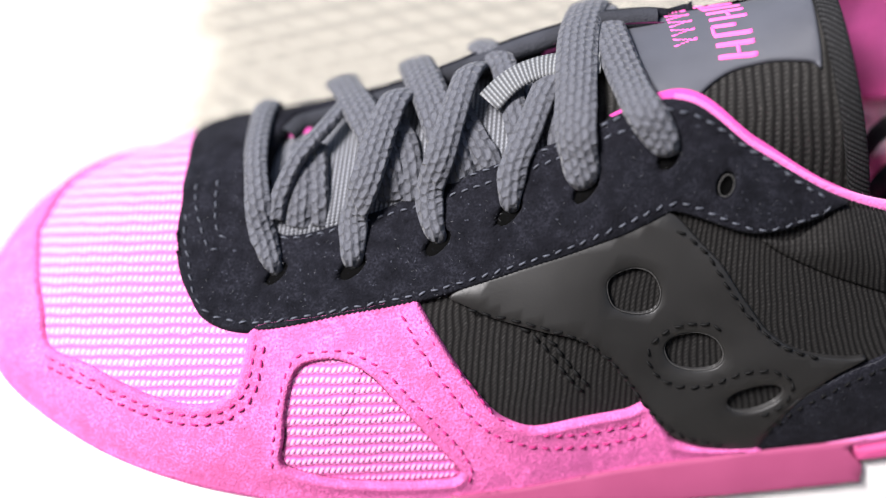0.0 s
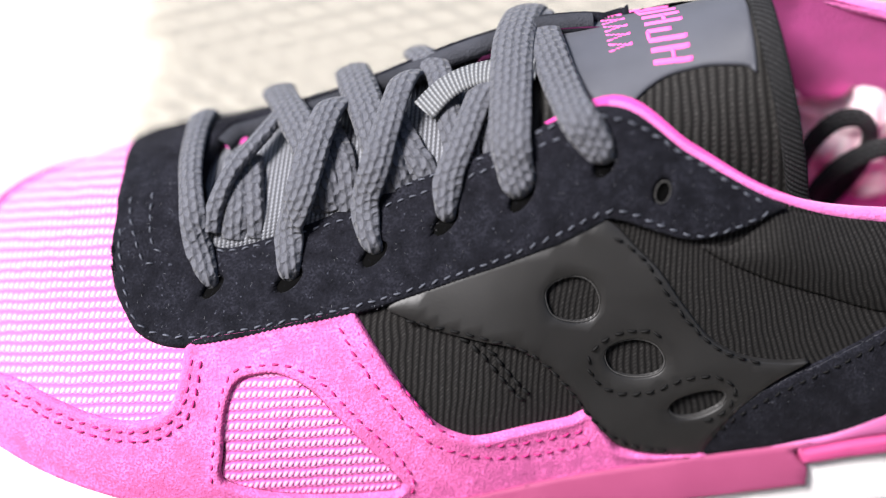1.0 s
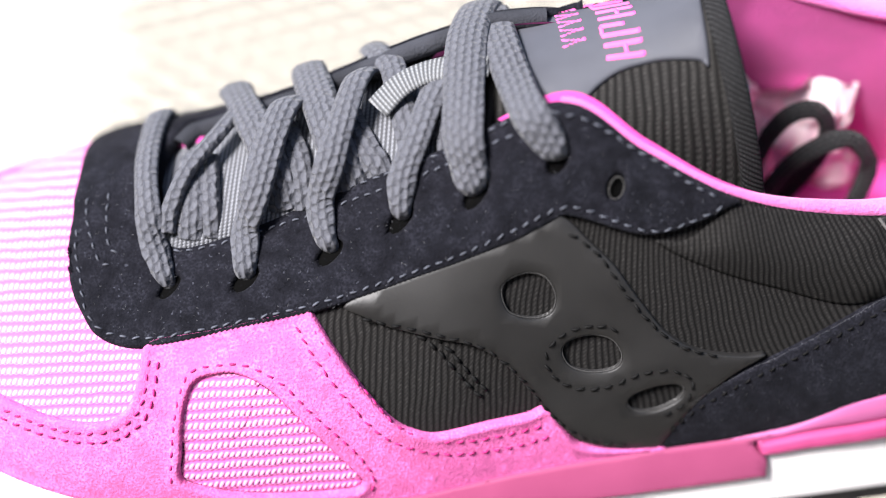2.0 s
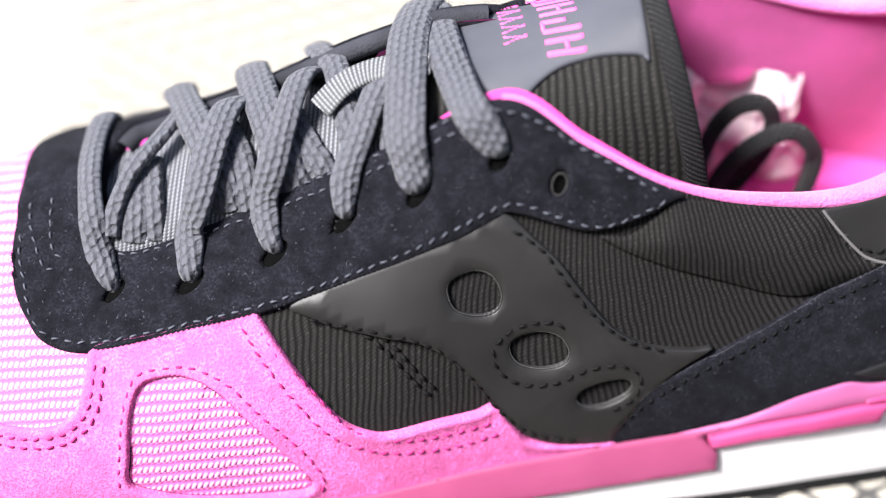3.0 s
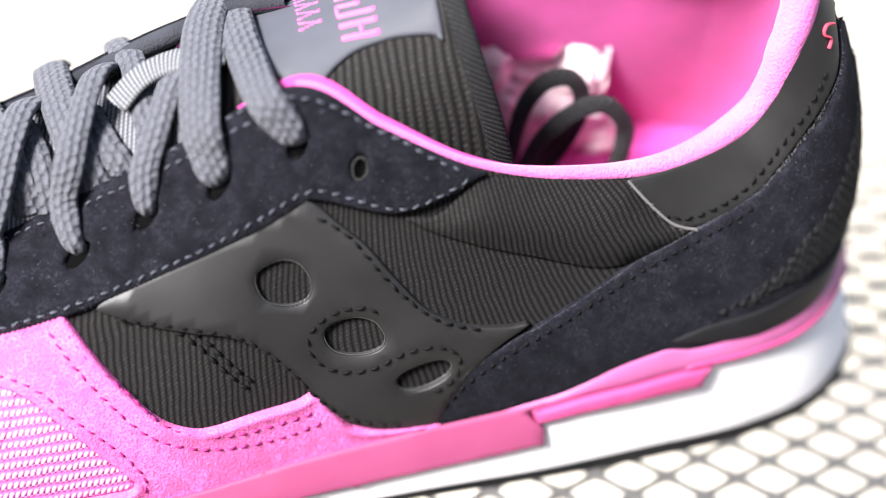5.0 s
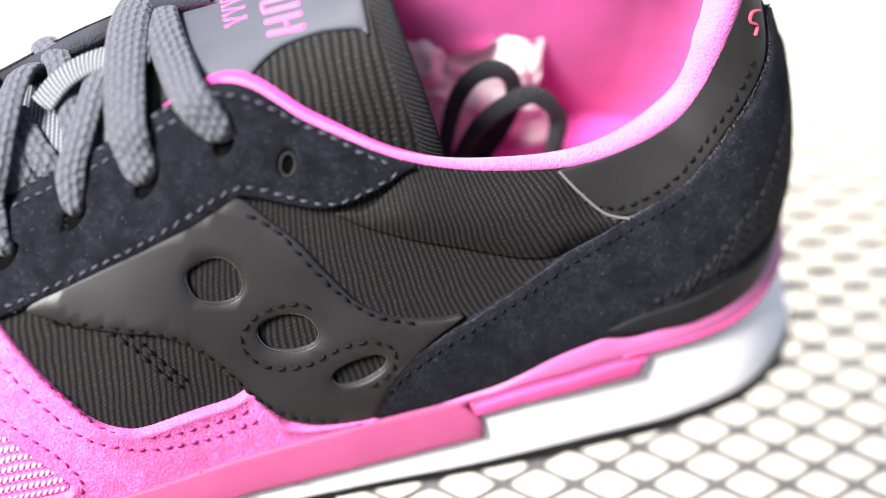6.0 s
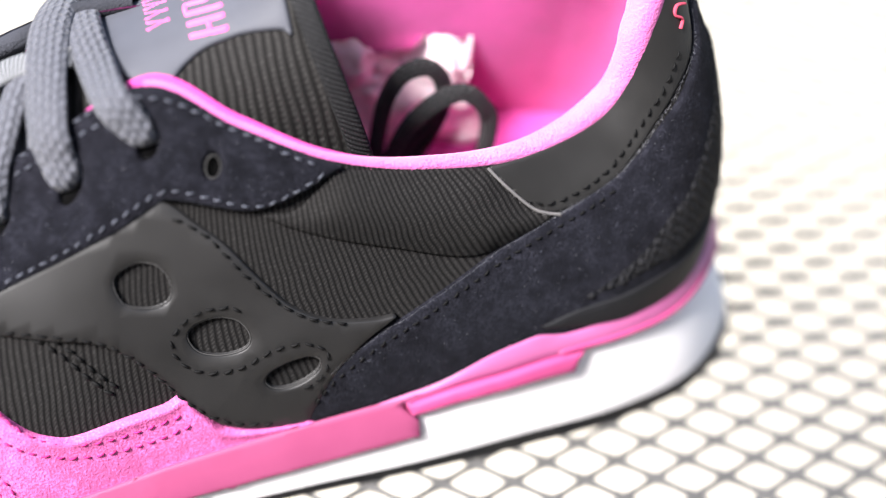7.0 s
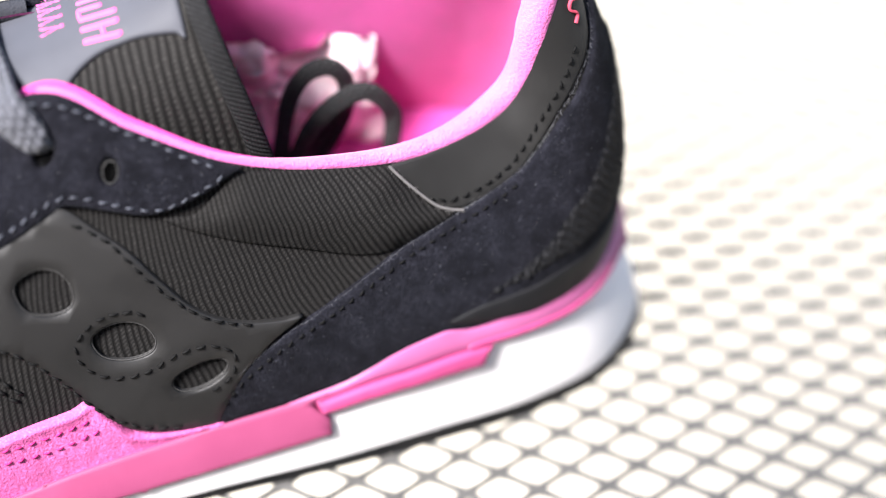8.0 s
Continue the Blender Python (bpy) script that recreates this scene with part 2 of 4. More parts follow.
def sole(s, t):
    """A point of the sole's side wall; t: 0 ground to 1 the upper's lower edge."""
    s, t = np.broadcast_arrays(np.asarray(s, float), np.asarray(t, float))
    q = np.abs(s)
    low, top = spline(BASE, q), spline(LOW, q)
    low[..., 2] += 0.5
    p = low + (top - low) * t[..., None]
    swell = 1.6 * np.sin(np.pi * np.clip(t, 0, 1))
    out = p[..., :2] - np.array([-60.0, MID])
    out /= np.linalg.norm(out * np.array([0.35, 1.0]), axis=-1, keepdims=True) + 1e-9
    p[..., 1] += swell * np.sign(out[..., 1]) * np.minimum(1, np.abs(p[..., 1] - MID) / 20)
    p[..., 0] += swell * np.where(q < 1.5, 1 - q / 1.5, 0)
    p[..., 1] = np.where(s < 0, 2 * MID - p[..., 1], p[..., 1])
    return p


# tongue: ridge height by x, side edge height by x
RIDGE_X = [-190, -160, -140, -120, -100, -85, -70, -55, -40]
RIDGE_Z = [56, 69, 78, 86, 93, 98, 103, 110, 116]
SIDE_Z = [44, 53, 59, 68, 79, 80, 76, 71, 66]


def lace_bed(s, t):
    """A point of the bridge on which the laces lie. s: 0 its free end to 6 near the toes; t: 0 outer edge, 0.5 ridge, 1 inner edge."""
    s, t = np.broadcast_arrays(np.asarray(s, float), np.asarray(t, float))
    v = 2 * t - 1
    x = -53 - 22 * s + np.where(v < 0, 15, -8) * v * v * np.exp(-np.abs(s))
    f = np.sin(np.pi * np.clip(t, 0, 1)) ** 0.85
    zr, zs = np.interp(x, RIDGE_X, RIDGE_Z), np.interp(x, RIDGE_X, SIDE_Z)
    zs = np.where(v > 0, zs + 4, zs)
    return np.stack([x, 64 - 22 * np.cos(np.pi * np.clip(t, 0, 1)), zs + (zr - zs) * f], -1)


def tongue(s, t):
    """A point of the tongue, which sinks between the lace stays towards the toes."""
    p = lace_bed(s, t)
    s, t = np.broadcast_arrays(np.asarray(s, float), np.asarray(t, float))
    sink = np.clip((s - 2.2) / 0.5, 0, 1)
    p[..., 2] -= 3.6 * sink * sink * (3 - 2 * sink) * np.sin(np.pi * np.clip(t, 0, 1))
    return p


MM = 0.001


def part(name, bm, material, parent, label=""):
    mesh = bpy.data.meshes.new(name)
    bm.to_mesh(mesh)
    bm.free()
    for p in mesh.polygons:
        p.use_smooth = True
    mesh.materials.append(material)
    ob = new(name, mesh)
    ob.parent = parent
    return tagged(ob, label)


def mesh_from(points, faces, uvs=None):
    """A bmesh from points in millimetres."""
    bm = bmesh.new()
    vs = [bm.verts.new(Vector(p) * MM) for p in points]
    layer = bm.loops.layers.uv.new("UVMap") if uvs is not None else None
    for f in faces:
        try:
            face = bm.faces.new([vs[i] for i in f])
        except ValueError:
            continue
        if layer:
            for loop, i in zip(face.loops, f):
                loop[layer].uv = uvs[i]
    return bm


def sheet(fn, us, vs, flip=False, scale=(1, 1)):
    """A grid of fn(u, v) over arrays us, vs."""
    U, V = np.meshgrid(us, vs, indexing="ij")
    P = fn(U, V).reshape(-1, 3)
    n = len(vs)
    faces = []
    for i in range(len(us) - 1):
        for j in range(n - 1):
            f = (i * n + j, i * n + j + 1, (i + 1) * n + j + 1, (i + 1) * n + j)
            faces.append(f[::-1] if flip else f)
    uv = np.stack([U.ravel() * scale[0], V.ravel() * scale[1]], 1)
    return mesh_from(P, faces, uv)


def closed(points, n=8):
    """A smooth closed line through points; a point given twice makes a corner."""
    pts = np.array(points, float)
    k = len(pts)
    rows = np.concatenate([pts[-1:], pts, pts[:2]])
    s = np.linspace(1, k + 1, k * n, endpoint=False)
    out = spline(rows, s)
    keep = [0]
    for i in range(1, len(out)):
        if np.hypot(*((out[i] - out[keep[-1]]) * (22, 60))) > 0.25:
            keep.append(i)
    return out[keep]


def inset(line, mm, fn=None, is_closed=True):
    """The line of (s, t) moved mm to its left on the surface."""
    fn = fn or upper
    P = fn(line[:, 0], line[:, 1])
    e = 1e-3
    A = (fn(line[:, 0] + e, line[:, 1]) - fn(line[:, 0] - e, line[:, 1])) / (2 * e)
    B = (fn(line[:, 0], line[:, 1] + e) - fn(line[:, 0], line[:, 1] - e)) / (2 * e)
    if is_closed:
        T = np.roll(P, -1, 0) - np.roll(P, 1, 0)
    else:
        T = np.gradient(P, axis=0)
    N = np.cross(B, A)
    N /= np.linalg.norm(N, axis=1, keepdims=True) + 1e-12
    D = np.cross(N, T)
    D /= np.linalg.norm(D, axis=1, keepdims=True) + 1e-9
    out = []
    for l, a, b, d in zip(line, A, B, D):
        k = np.linalg.lstsq(np.stack([a, b], 1), d * mm, rcond=None)[0]
        out.append(l + k)
    return np.array(out)


def resample(P, step, is_closed):
    Q = np.concatenate([P, P[:1]]) if is_closed else P
    d = np.r_[0, np.cumsum(np.linalg.norm(np.diff(Q, axis=0), axis=1))]
    n = max(2, int(d[-1] / step))
    x = np.linspace(0, d[-1], n, endpoint=not is_closed)
    return np.stack([np.interp(x, d, Q[:, k]) for k in range(Q.shape[1])], 1)


def area(line):
    q = line * (-22, 60)
    x, y = q[:, 0], q[:, 1]
    return 0.5 * np.sum(x * np.roll(y, -1) - y * np.roll(x, -1))


def inside(pts, poly):
    x, y = pts[:, 0], pts[:, 1]
    c = np.zeros(len(pts), bool)
    px, py = poly[:, 0], poly[:, 1]
    qx, qy = np.roll(px, -1), np.roll(py, -1)
    for a, b, d, e in zip(px, py, qx, qy):
        if b == e:
            continue
        hit = (b > y) != (e > y)
        c ^= hit & (x < (d - a) * (y - b) / (e - b) + a)
    return c


FLAT = np.array([22.0, 60.0])


def panel(name, outline, material, parent, height=1.2, holes=(), fn=None, label="", step=2.0, edge=0.9, puff=0.0, straight=False, bead=0.0):
    """A sheet of material laid on the surface inside an outline of (s, t), with rounded cut edges."""
    fn = fn or upper
    loops = [outline, *holes]
    loops = [l if (area(l) > 0) == (k == 0) else l[::-1] for k, l in enumerate(loops)]
    pts, lift, edges = [], [], []
    for l in loops:
        l = resample(l * FLAT, 0.9, True) / FLAT
        base = len(pts)
        n = len(l)
        pts += list(l)
        lift += [-0.5] * n
        edges += [(base + i, base + (i + 1) % n) for i in range(n)]
        rings = ((0.12, 0.45), (edge * 0.5, 0.86 + bead * 0.8), (edge, 1.0 + bead))
        for mm, h in rings + (((edge + 0.9, 1.0 + bead * 0.45),) if bead else ()):
            ring = inset(l, mm, fn)
            pts += list(ring)
            lift += [height * h] * n
    border = np.array(loops[0]) * FLAT
    lo, hi = border.min(0), border.max(0)
    gx, gy = np.arange(lo[0], hi[0], step), np.arange(lo[1], hi[1], step)
    grid = np.array([(x + (step / 2 if j % 2 else 0), y) for x in gx for j, y in enumerate(gy)])
    ok = inside(grid, border)
    for h in loops[1:]:
        ok &= ~inside(grid, h * FLAT)
    near = np.array(pts) * FLAT
    grid = grid[ok]
    if len(grid):
        d = np.full(len(grid), 1e9)
        for q in near[:: 2]:
            d = np.minimum(d, np.hypot(grid[:, 0] - q[0], grid[:, 1] - q[1]))
        grid, d = grid[d > 0.9], d[d > 0.9]
        pts += list(grid / FLAT)
        lift += list(height + puff * (1 - np.exp(-d / 5)))
    co = [Vector(p) for p in np.array(pts) * FLAT]
    lift = np.array(lift)
    res = delaunay_2d_cdt(co, edges, [], 2, 1e-4)
    verts, faces, origin = np.array([tuple(v) for v in res[0]]), res[2], res[3]
    up = np.array([lift[o[0]] if len(o) else height for o in origin])
    st = verts / FLAT
    P = fn(st[:, 0], st[:, 1])
    N = normal_of(fn, st)
    P = P + N * up[:, None]
    faces = [f[::-1] for f in faces]
    uv = np.stack([-P[:, 0], 0.70 * P[:, 1] + 0.72 * P[:, 2]], 1) if straight else verts
    return part(name, mesh_from(P, faces, uv), material, parent, label)


def normal_of(fn, st):
    e = 1e-3
    a = fn(st[:, 0] + e, st[:, 1]) - fn(st[:, 0] - e, st[:, 1])
    b = fn(st[:, 0], st[:, 1] + e) - fn(st[:, 0], st[:, 1] - e)
    n = np.cross(b, a)
    return n / (np.linalg.norm(n, axis=1, keepdims=True) + 1e-12)


def stitches(name, line, material, parent, height=1.3, fn=None, is_closed=False, length=1.9, gap=1.0, width=0.27, label=""):
    """A row of short thread loops along a line of (s, t)."""
    fn = fn or upper
    dense = resample(line * FLAT, 0.3, is_closed) / FLAT
    P = fn(dense[:, 0], dense[:, 1])
    N = normal_of(fn, dense)
    d = np.r_[0, np.cumsum(np.linalg.norm(np.diff(P, axis=0), axis=1))]
    pts, faces = [], []
    x = 0.2
    while x + length < d[-1]:
        mid = [np.array([np.interp(x + length * f, d, P[:, k]) for k in range(3)]) for f in (0, 0.5, 1)]
        n = np.array([np.interp(x + length / 2, d, N[:, k]) for k in range(3)])
        axis = mid[2] - mid[0]
        axis /= np.linalg.norm(axis) + 1e-9
        side = np.cross(n, axis)
        skew = side * random.uniform(-0.2, 0.38)
        base = len(pts)
        for f, w, h in ((0.0, 0.35, -0.25), (0.18, 0.9, 0.18), (0.5, 1.0, 0.32), (0.82, 0.9, 0.18), (1.0, 0.35, -0.25)):
            c = mid[0] + (mid[2] - mid[0]) * f + n * (height + h) + skew * (f - 0.5) * 2
            for a in range(5):
                q = math.tau * a / 5
                pts.append(c + side * math.cos(q) * width * w + n * math.sin(q) * width * 0.8 * w)
        for r in range(4):
            for a in range(5):
                faces.append((base + r * 5 + a, base + r * 5 + (a + 1) % 5, base + r * 5 + 5 + (a + 1) % 5, base + r * 5 + 5 + a))
        x += (length + gap) * random.uniform(0.92, 1.08)
    return part(name, mesh_from(pts, faces), material, parent, label)


def ribbon(path, width, thick, normals=None, n=None, ease=10, crown=0.0):
    """A flat band with rounded edges along a path in millimetres; normals face outwards."""
    P = np.array(path, float)
    if n:
        s = np.linspace(0, len(P) - 1, n)
        if normals is not None:
            normals = spline(normals, s)
        P = spline(P, s)
        for _ in range(ease):
            P[1:-1] = (P[:-2] + 2 * P[1:-1] + P[2:]) / 4
            if normals is not None:
                normals[1:-1] = (normals[:-2] + 2 * normals[1:-1] + normals[2:]) / 4
    T = np.gradient(P, axis=0)
    T /= np.linalg.norm(T, axis=1, keepdims=True)
    N = np.array(normals if normals is not None else [(0, 0, 1)] * len(P), float)
    S = np.cross(T, N)
    S /= np.linalg.norm(S, axis=1, keepdims=True)
    N = np.cross(S, T)
    sect = [(-0.5, 0), (-0.47, 0.35), (-0.38, 0.5), (-0.19, 0.55), (0, 0.57), (0.19, 0.55), (0.38, 0.5), (0.47, 0.35), (0.5, 0),
            (0.47, -0.35), (0.38, -0.5), (0, -0.5), (-0.38, -0.5), (-0.47, -0.35)]
    k = len(sect)
    widths = np.broadcast_to(np.asarray(width, float), (len(P),))
    pts, uv, faces = [], [], []
    run = np.r_[0, np.cumsum(np.linalg.norm(np.diff(P, axis=0), axis=1))]
    for p, s, nn, w, r in zip(P, S, N, widths, run):
        for a, b in sect:
            pts.append(p + s * a * w + nn * (b * thick - crown * (4 * a * a - 0.3)))
            uv.append((r, a * w))
    for i in range(len(P) - 1):
        for j in range(k):
            faces.append((i * k + j, i * k + (j + 1) % k, (i + 1) * k + (j + 1) % k, (i + 1) * k + j))
    faces.append(tuple(range(k))[::-1])
    faces.append(tuple((len(P) - 1) * k + j for j in range(k)))
    return mesh_from(pts, [f[::-1] for f in faces], uv)


def tube(path, radius, n=None, sides=10, flat=1.0):
    P = np.array(path, float)
    if n:
        P = spline(P, np.linspace(0, len(P) - 1, n))
    T = np.gradient(P, axis=0)
    T /= np.linalg.norm(T, axis=1, keepdims=True)
    up = np.array([0.0, 0.0, 1.0])
    pts, faces = [], []
    R = np.broadcast_to(np.asarray(radius, float), (len(P),))
    for p, t, r in zip(P, T, R):
        s = np.cross(t, up)
        s /= np.linalg.norm(s) + 1e-9
        u = np.cross(s, t)
        for a in range(sides):
            q = math.tau * a / sides
            pts.append(p + s * math.cos(q) * r + u * math.sin(q) * r * flat)
    for i in range(len(P) - 1):
        for j in range(sides):
            faces.append((i * sides + j, i * sides + (j + 1) % sides, (i + 1) * sides + (j + 1) % sides, (i + 1) * sides + j))
    return mesh_from(pts, [f[::-1] for f in faces])


# ---- ground and table ----
bm = bmesh.new()
bmesh.ops.create_grid(bm, x_segments=8, y_segments=8, size=40)
ground = tagged(part("ground", bm, concrete, None), "sunlit pale concrete ground under the table", "ground", kind="structure")
ground.location.z = -0.72

# unseen wall added behind the camera to darken the shoe's near side and reflections
bm = bmesh.new()
bmesh.ops.create_cube(bm, size=1.0, matrix=Matrix.Translation((0.0, -1.7, 0.78)) @ Matrix.Diagonal((7.0, 0.25, 3.0, 1)))
bmesh.ops.bevel(bm, geom=bm.edges[:], offset=0.01, segments=2, affect="EDGES")
tagged(part("shade_wall", bm, shade_wall_coat, None), "added unseen grey-brown wall that cuts light from the camera side", "wall", kind="structure")

table = tagged(new("patio_table"), "black painted steel garden table with diamond mesh top", "table")
CELL_A, CELL_B, CELL_O = np.array([17.566, -2.539]), np.array([0.71, 5.546]), np.array([8.61, 4.97])


def mesh_top():
    pts, faces = [], []
    n = 16
    for j in range(-40, 100):
        for i in range(-34, 40):
            c = CELL_O + CELL_A * (i + (j % 2) * 0.5) + CELL_B * j
            if not (-200 < c[0] < 420 and -200 < c[1] < 480):
                continue
            base = len(pts)
            for k in range(n):
                q = math.tau * k / n
                cs, sn = math.cos(q), math.sin(q)
                d = 1 / (abs(cs) + abs(sn))
                r = 0.76 / (abs(cs) ** 1.23 + abs(sn) ** 1.23) ** (1 / 1.23)
                o = c + CELL_A * 0.5 * cs * d + CELL_B * sn * d
                h = c + CELL_A * 0.5 * cs * r + CELL_B * sn * r
                h2 = c + CELL_A * 0.5 * cs * r * 1.06 + CELL_B * sn * r * 1.06
                pts += [(*o, -0.1), (*h2, -0.15), (*h, -0.6), (*h2, -1.6)]
            for k in range(n):
                a, b = base + 4 * k, base + 4 * ((k + 1) % n)
                for m in range(3):
                    faces.append((a + m, b + m, b + m + 1, a + m + 1)[::-1])
    bm = mesh_from(pts, faces)
    return bm


part("mesh_top", mesh_top(), steel, table)
for x, y in ((-185, -180), (405, -180), (405, 200), (-188, 10)):
    part("leg", tube([(x, y, -2.0), (x + 0.5, y, -300.0), (x + 1, y, -719.0)], 11.0, sides=14), steel, table)

# ---- shoe ----
shoe = tagged(new("sneaker"), "pink and black suede running sneaker with grey laces", "shoe")

S_ALL = np.linspace(-14, 14, 281)
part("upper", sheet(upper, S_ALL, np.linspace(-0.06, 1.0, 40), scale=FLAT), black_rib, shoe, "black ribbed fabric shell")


def inner(s, t):
    """The lining's face, inside the skin."""
    p = upper(s, t)
    n = upper_normal(s, t)
    return p - n * (3.0 + 3.5 * np.sin(np.pi * np.clip(t, 0, 1)))[..., None]


part("lining", sheet(inner, np.linspace(-9, 9, 181), np.linspace(-0.05, 1.02, 30), flip=True, scale=FLAT), lining, shoe, "pink terry lining")


def inner_at(s, z):
    """The lining's inside at a height."""
    t = np.linspace(-0.05, 1, 60)
    p = inner(np.full(60, s), t)
    return [np.interp(z, p[:, 2], p[:, k]) for k in (0, 1)]


pts = [(*inner_at(s, 41.0), 40.0 + 1.5 * math.sin(s)) for s in np.linspace(-8, 8, 80)]
pts.append((-40, MID, 38.0))
k = len(pts) - 1
part("insole", mesh_from(pts, [(i, (i + 1) % k, k) for i in range(k)]), lining, shoe, "bright pink insole")

# collar binding
rim_s = np.linspace(-6.4, 8, 145)
rim_r = np.interp(np.abs(rim_s), [0, 2, 3.2, 4.5, 6, 8], [4.3, 4.1, 3.4, 2.0, 1.05, 0.8])
rim_in = np.interp(np.abs(rim_s), [0, 3.2, 5.5, 8], [0.6, 0.65, 1.0, 1.05])
rim_p = upper(rim_s, np.ones_like(rim_s)) - upper_normal(rim_s, np.ones_like(rim_s)) * (rim_r * rim_in)[:, None] + np.stack([0 * rim_r, 0 * rim_r, rim_r * 0.2], 1)
part("collar_binding", tube(rim_p, rim_r, sides=14), terry, shoe, "rolled pink collar edge")

# sole
MIDDLE = np.array([-90.0, MID, 0.0])
part("midsole", sheet(sole, S_ALL, np.linspace(0.0, 1.06, 15), flip=False), white_foam, shoe, "white foam midsole")
part("outsole", sheet(lambda s, t: MIDDLE + (sole(s, t) - MIDDLE) * (1.002, 1.006, 1), np.linspace(-10.5, 10.5, 211), np.linspace(0.0, 0.16, 4)), black_rubber, shoe, "black rubber outsole")
line = sole(np.linspace(-14, 14, 160), np.zeros(160))
pts = [tuple(p) for p in line[:-1]]
k = len(pts)
part("tread", mesh_from(pts, [tuple(range(k))]), black_rubber, shoe)

# panels
TOE_MESH = closed([(9.8, 0.3), (9.9, 0.7), (10.0, 0.9), (10.3, 0.97), (11, 0.98), (12.5, 0.98), (14, 0.98), (15.5, 0.98), (17, 0.98), (18.4, 0.95), (18.4, 0.95), (18.4, 0.3), (18.4, 0.3), (16, 0.28), (14, 0.28), (12, 0.27), (10.5, 0.3)])
panel("toe_mesh", TOE_MESH, pink_knit, shoe, 0.5, straight=True, label="pink open knit mesh over the toes")
WINDOW = closed([(10.232, 0.2545), (10.301, 0.364), (10.349, 0.4657), (10.329, 0.5167), (10.19, 0.5236), (9.997, 0.5049), (9.7, 0.4362), (9.353, 0.3224), (8.932, 0.191), (8.611, 0.094), (8.581, 0.0614), (8.757, 0.0579), (9.221, 0.0671), (9.736, 0.09), (10.092, 0.1304), (10.195, 0.1723)])
FOXING = closed([(12.594, 0.3601), (12.242, 0.3893), (11.855, 0.3915), (11.351, 0.3868), (11.03, 0.3946), (10.858, 0.4188), (10.802, 0.4774), (10.856, 0.5794), (10.94, 0.6665), (10.842, 0.6997), (10.297, 0.6915), (9.662, 0.6785), (9.542, 0.6349), (9.241, 0.5148), (8.834, 0.368), (8.455, 0.2537), (8.137, 0.1993), (7.917, 0.1895), (7.552, 0.2023), (7.186, 0.2168), (6.999, 0.2374), (6.773, 0.1505), (6.537, 0.0709), (5.9, 0.02), (6.5, -0.03), (9, -0.03), (11, -0.03), (12.5, -0.03), (14, -0.03), (16, -0.03), (19, -0.03), (19, -0.03), (18.6, 0.7), (18.6, 0.7), (17.8, 0.7), (17.4, 0.36), (16.6, 0.32), (15.5, 0.45), (14.7, 0.49), (13.9, 0.5), (13.2, 0.47), (12.9, 0.435)])
foxing = panel("toe_foxing", FOXING, pink_suede, shoe, 1.4, [WINDOW], bead=0.5, edge=1.1, label="pink suede toe foxing")
panel("window_mesh", WINDOW, pink_knit, shoe, 0.4, straight=True, label="pink knit window")
OVERLAY = closed([(9.33, 0.642), (9.072, 0.667), (8.843, 0.672), (8.367, 0.677), (7.98, 0.70), (7.77, 0.738), (7.637, 0.762), (7.49, 0.7615), (7.273, 0.7419), (6.865, 0.6908), (6.483, 0.5995), (6.146, 0.5032), (5.801, 0.4427), (5.43, 0.4223), (5.223, 0.4201), (5.498, 0.3342), (5.746, 0.2156), (5.92, 0.0632), (5.971, 0.0144), (6.318, 0.047), (6.604, 0.0962), (6.897, 0.1879), (7.189, 0.2828), (7.569, 0.3706), (7.909, 0.4206), (8.318, 0.4605), (8.789, 0.5293), (9.09, 0.586)])
HOLES = [closed([(7.878, 0.5629), (7.861, 0.5907), (7.679, 0.6152), (7.48, 0.6101), (7.33, 0.5727), (7.315, 0.5261), (7.481, 0.5041), (7.727, 0.5136)]),
         closed([(7.066, 0.4247), (7.019, 0.4571), (6.825, 0.4793), (6.629, 0.4665), (6.508, 0.4184), (6.529, 0.3739), (6.713, 0.357), (6.934, 0.3752)]),
         closed([(6.332, 0.2385), (6.298, 0.2759), (6.126, 0.3057), (5.96, 0.31), (5.888, 0.2832), (5.925, 0.2377), (6.074, 0.2032), (6.236, 0.2043)])]
overlay = panel("saddle_overlay", OVERLAY, black_leather, shoe, 1.6, HOLES, puff=0.25, edge=0.42, label="smooth black leather side overlay")
COUNTER = closed([(6.049, 0.0423), (5.968, 0.1186), (5.796, 0.2244), (5.417, 0.3445), (5.065, 0.4209), (4.566, 0.5395), (4.264, 0.6118), (3.708, 0.684), (3.131, 0.7304), (2.366, 0.7476), (1.774, 0.7398), (1.264, 0.7485), (0.6, 0.8), (0, 0.8), (0, 0.8), (0, 0), (0, 0), (1, 0), (2, -0.02), (3, -0.02), (4, -0.02), (5, -0.02), (5.8, -0.02)])
counter = panel("heel_counter", COUNTER, black_suede, shoe, 1.5, label="black suede heel counter")
COLLAR_EDGE = [(4.369, 0.9725), (4.198, 0.87), (3.986, 0.7572), (3.847, 0.7118), (3.708, 0.684)]
COLLAR = closed([(4.369, 0.9725), (4.198, 0.87), (3.986, 0.7572), (3.736, 0.6907), (3.278, 0.7073), (2.584, 0.7547), (1.794, 0.764), (1.088, 0.773), (0.5, 0.85), (0, 0.85), (0, 0.85), (0, 1), (0, 1), (1, 1), (2, 1), (3, 1)])
collar = panel("heel_collar", COLLAR, grey_leather, shoe, 0.7, label="dark grey leather heel collar")
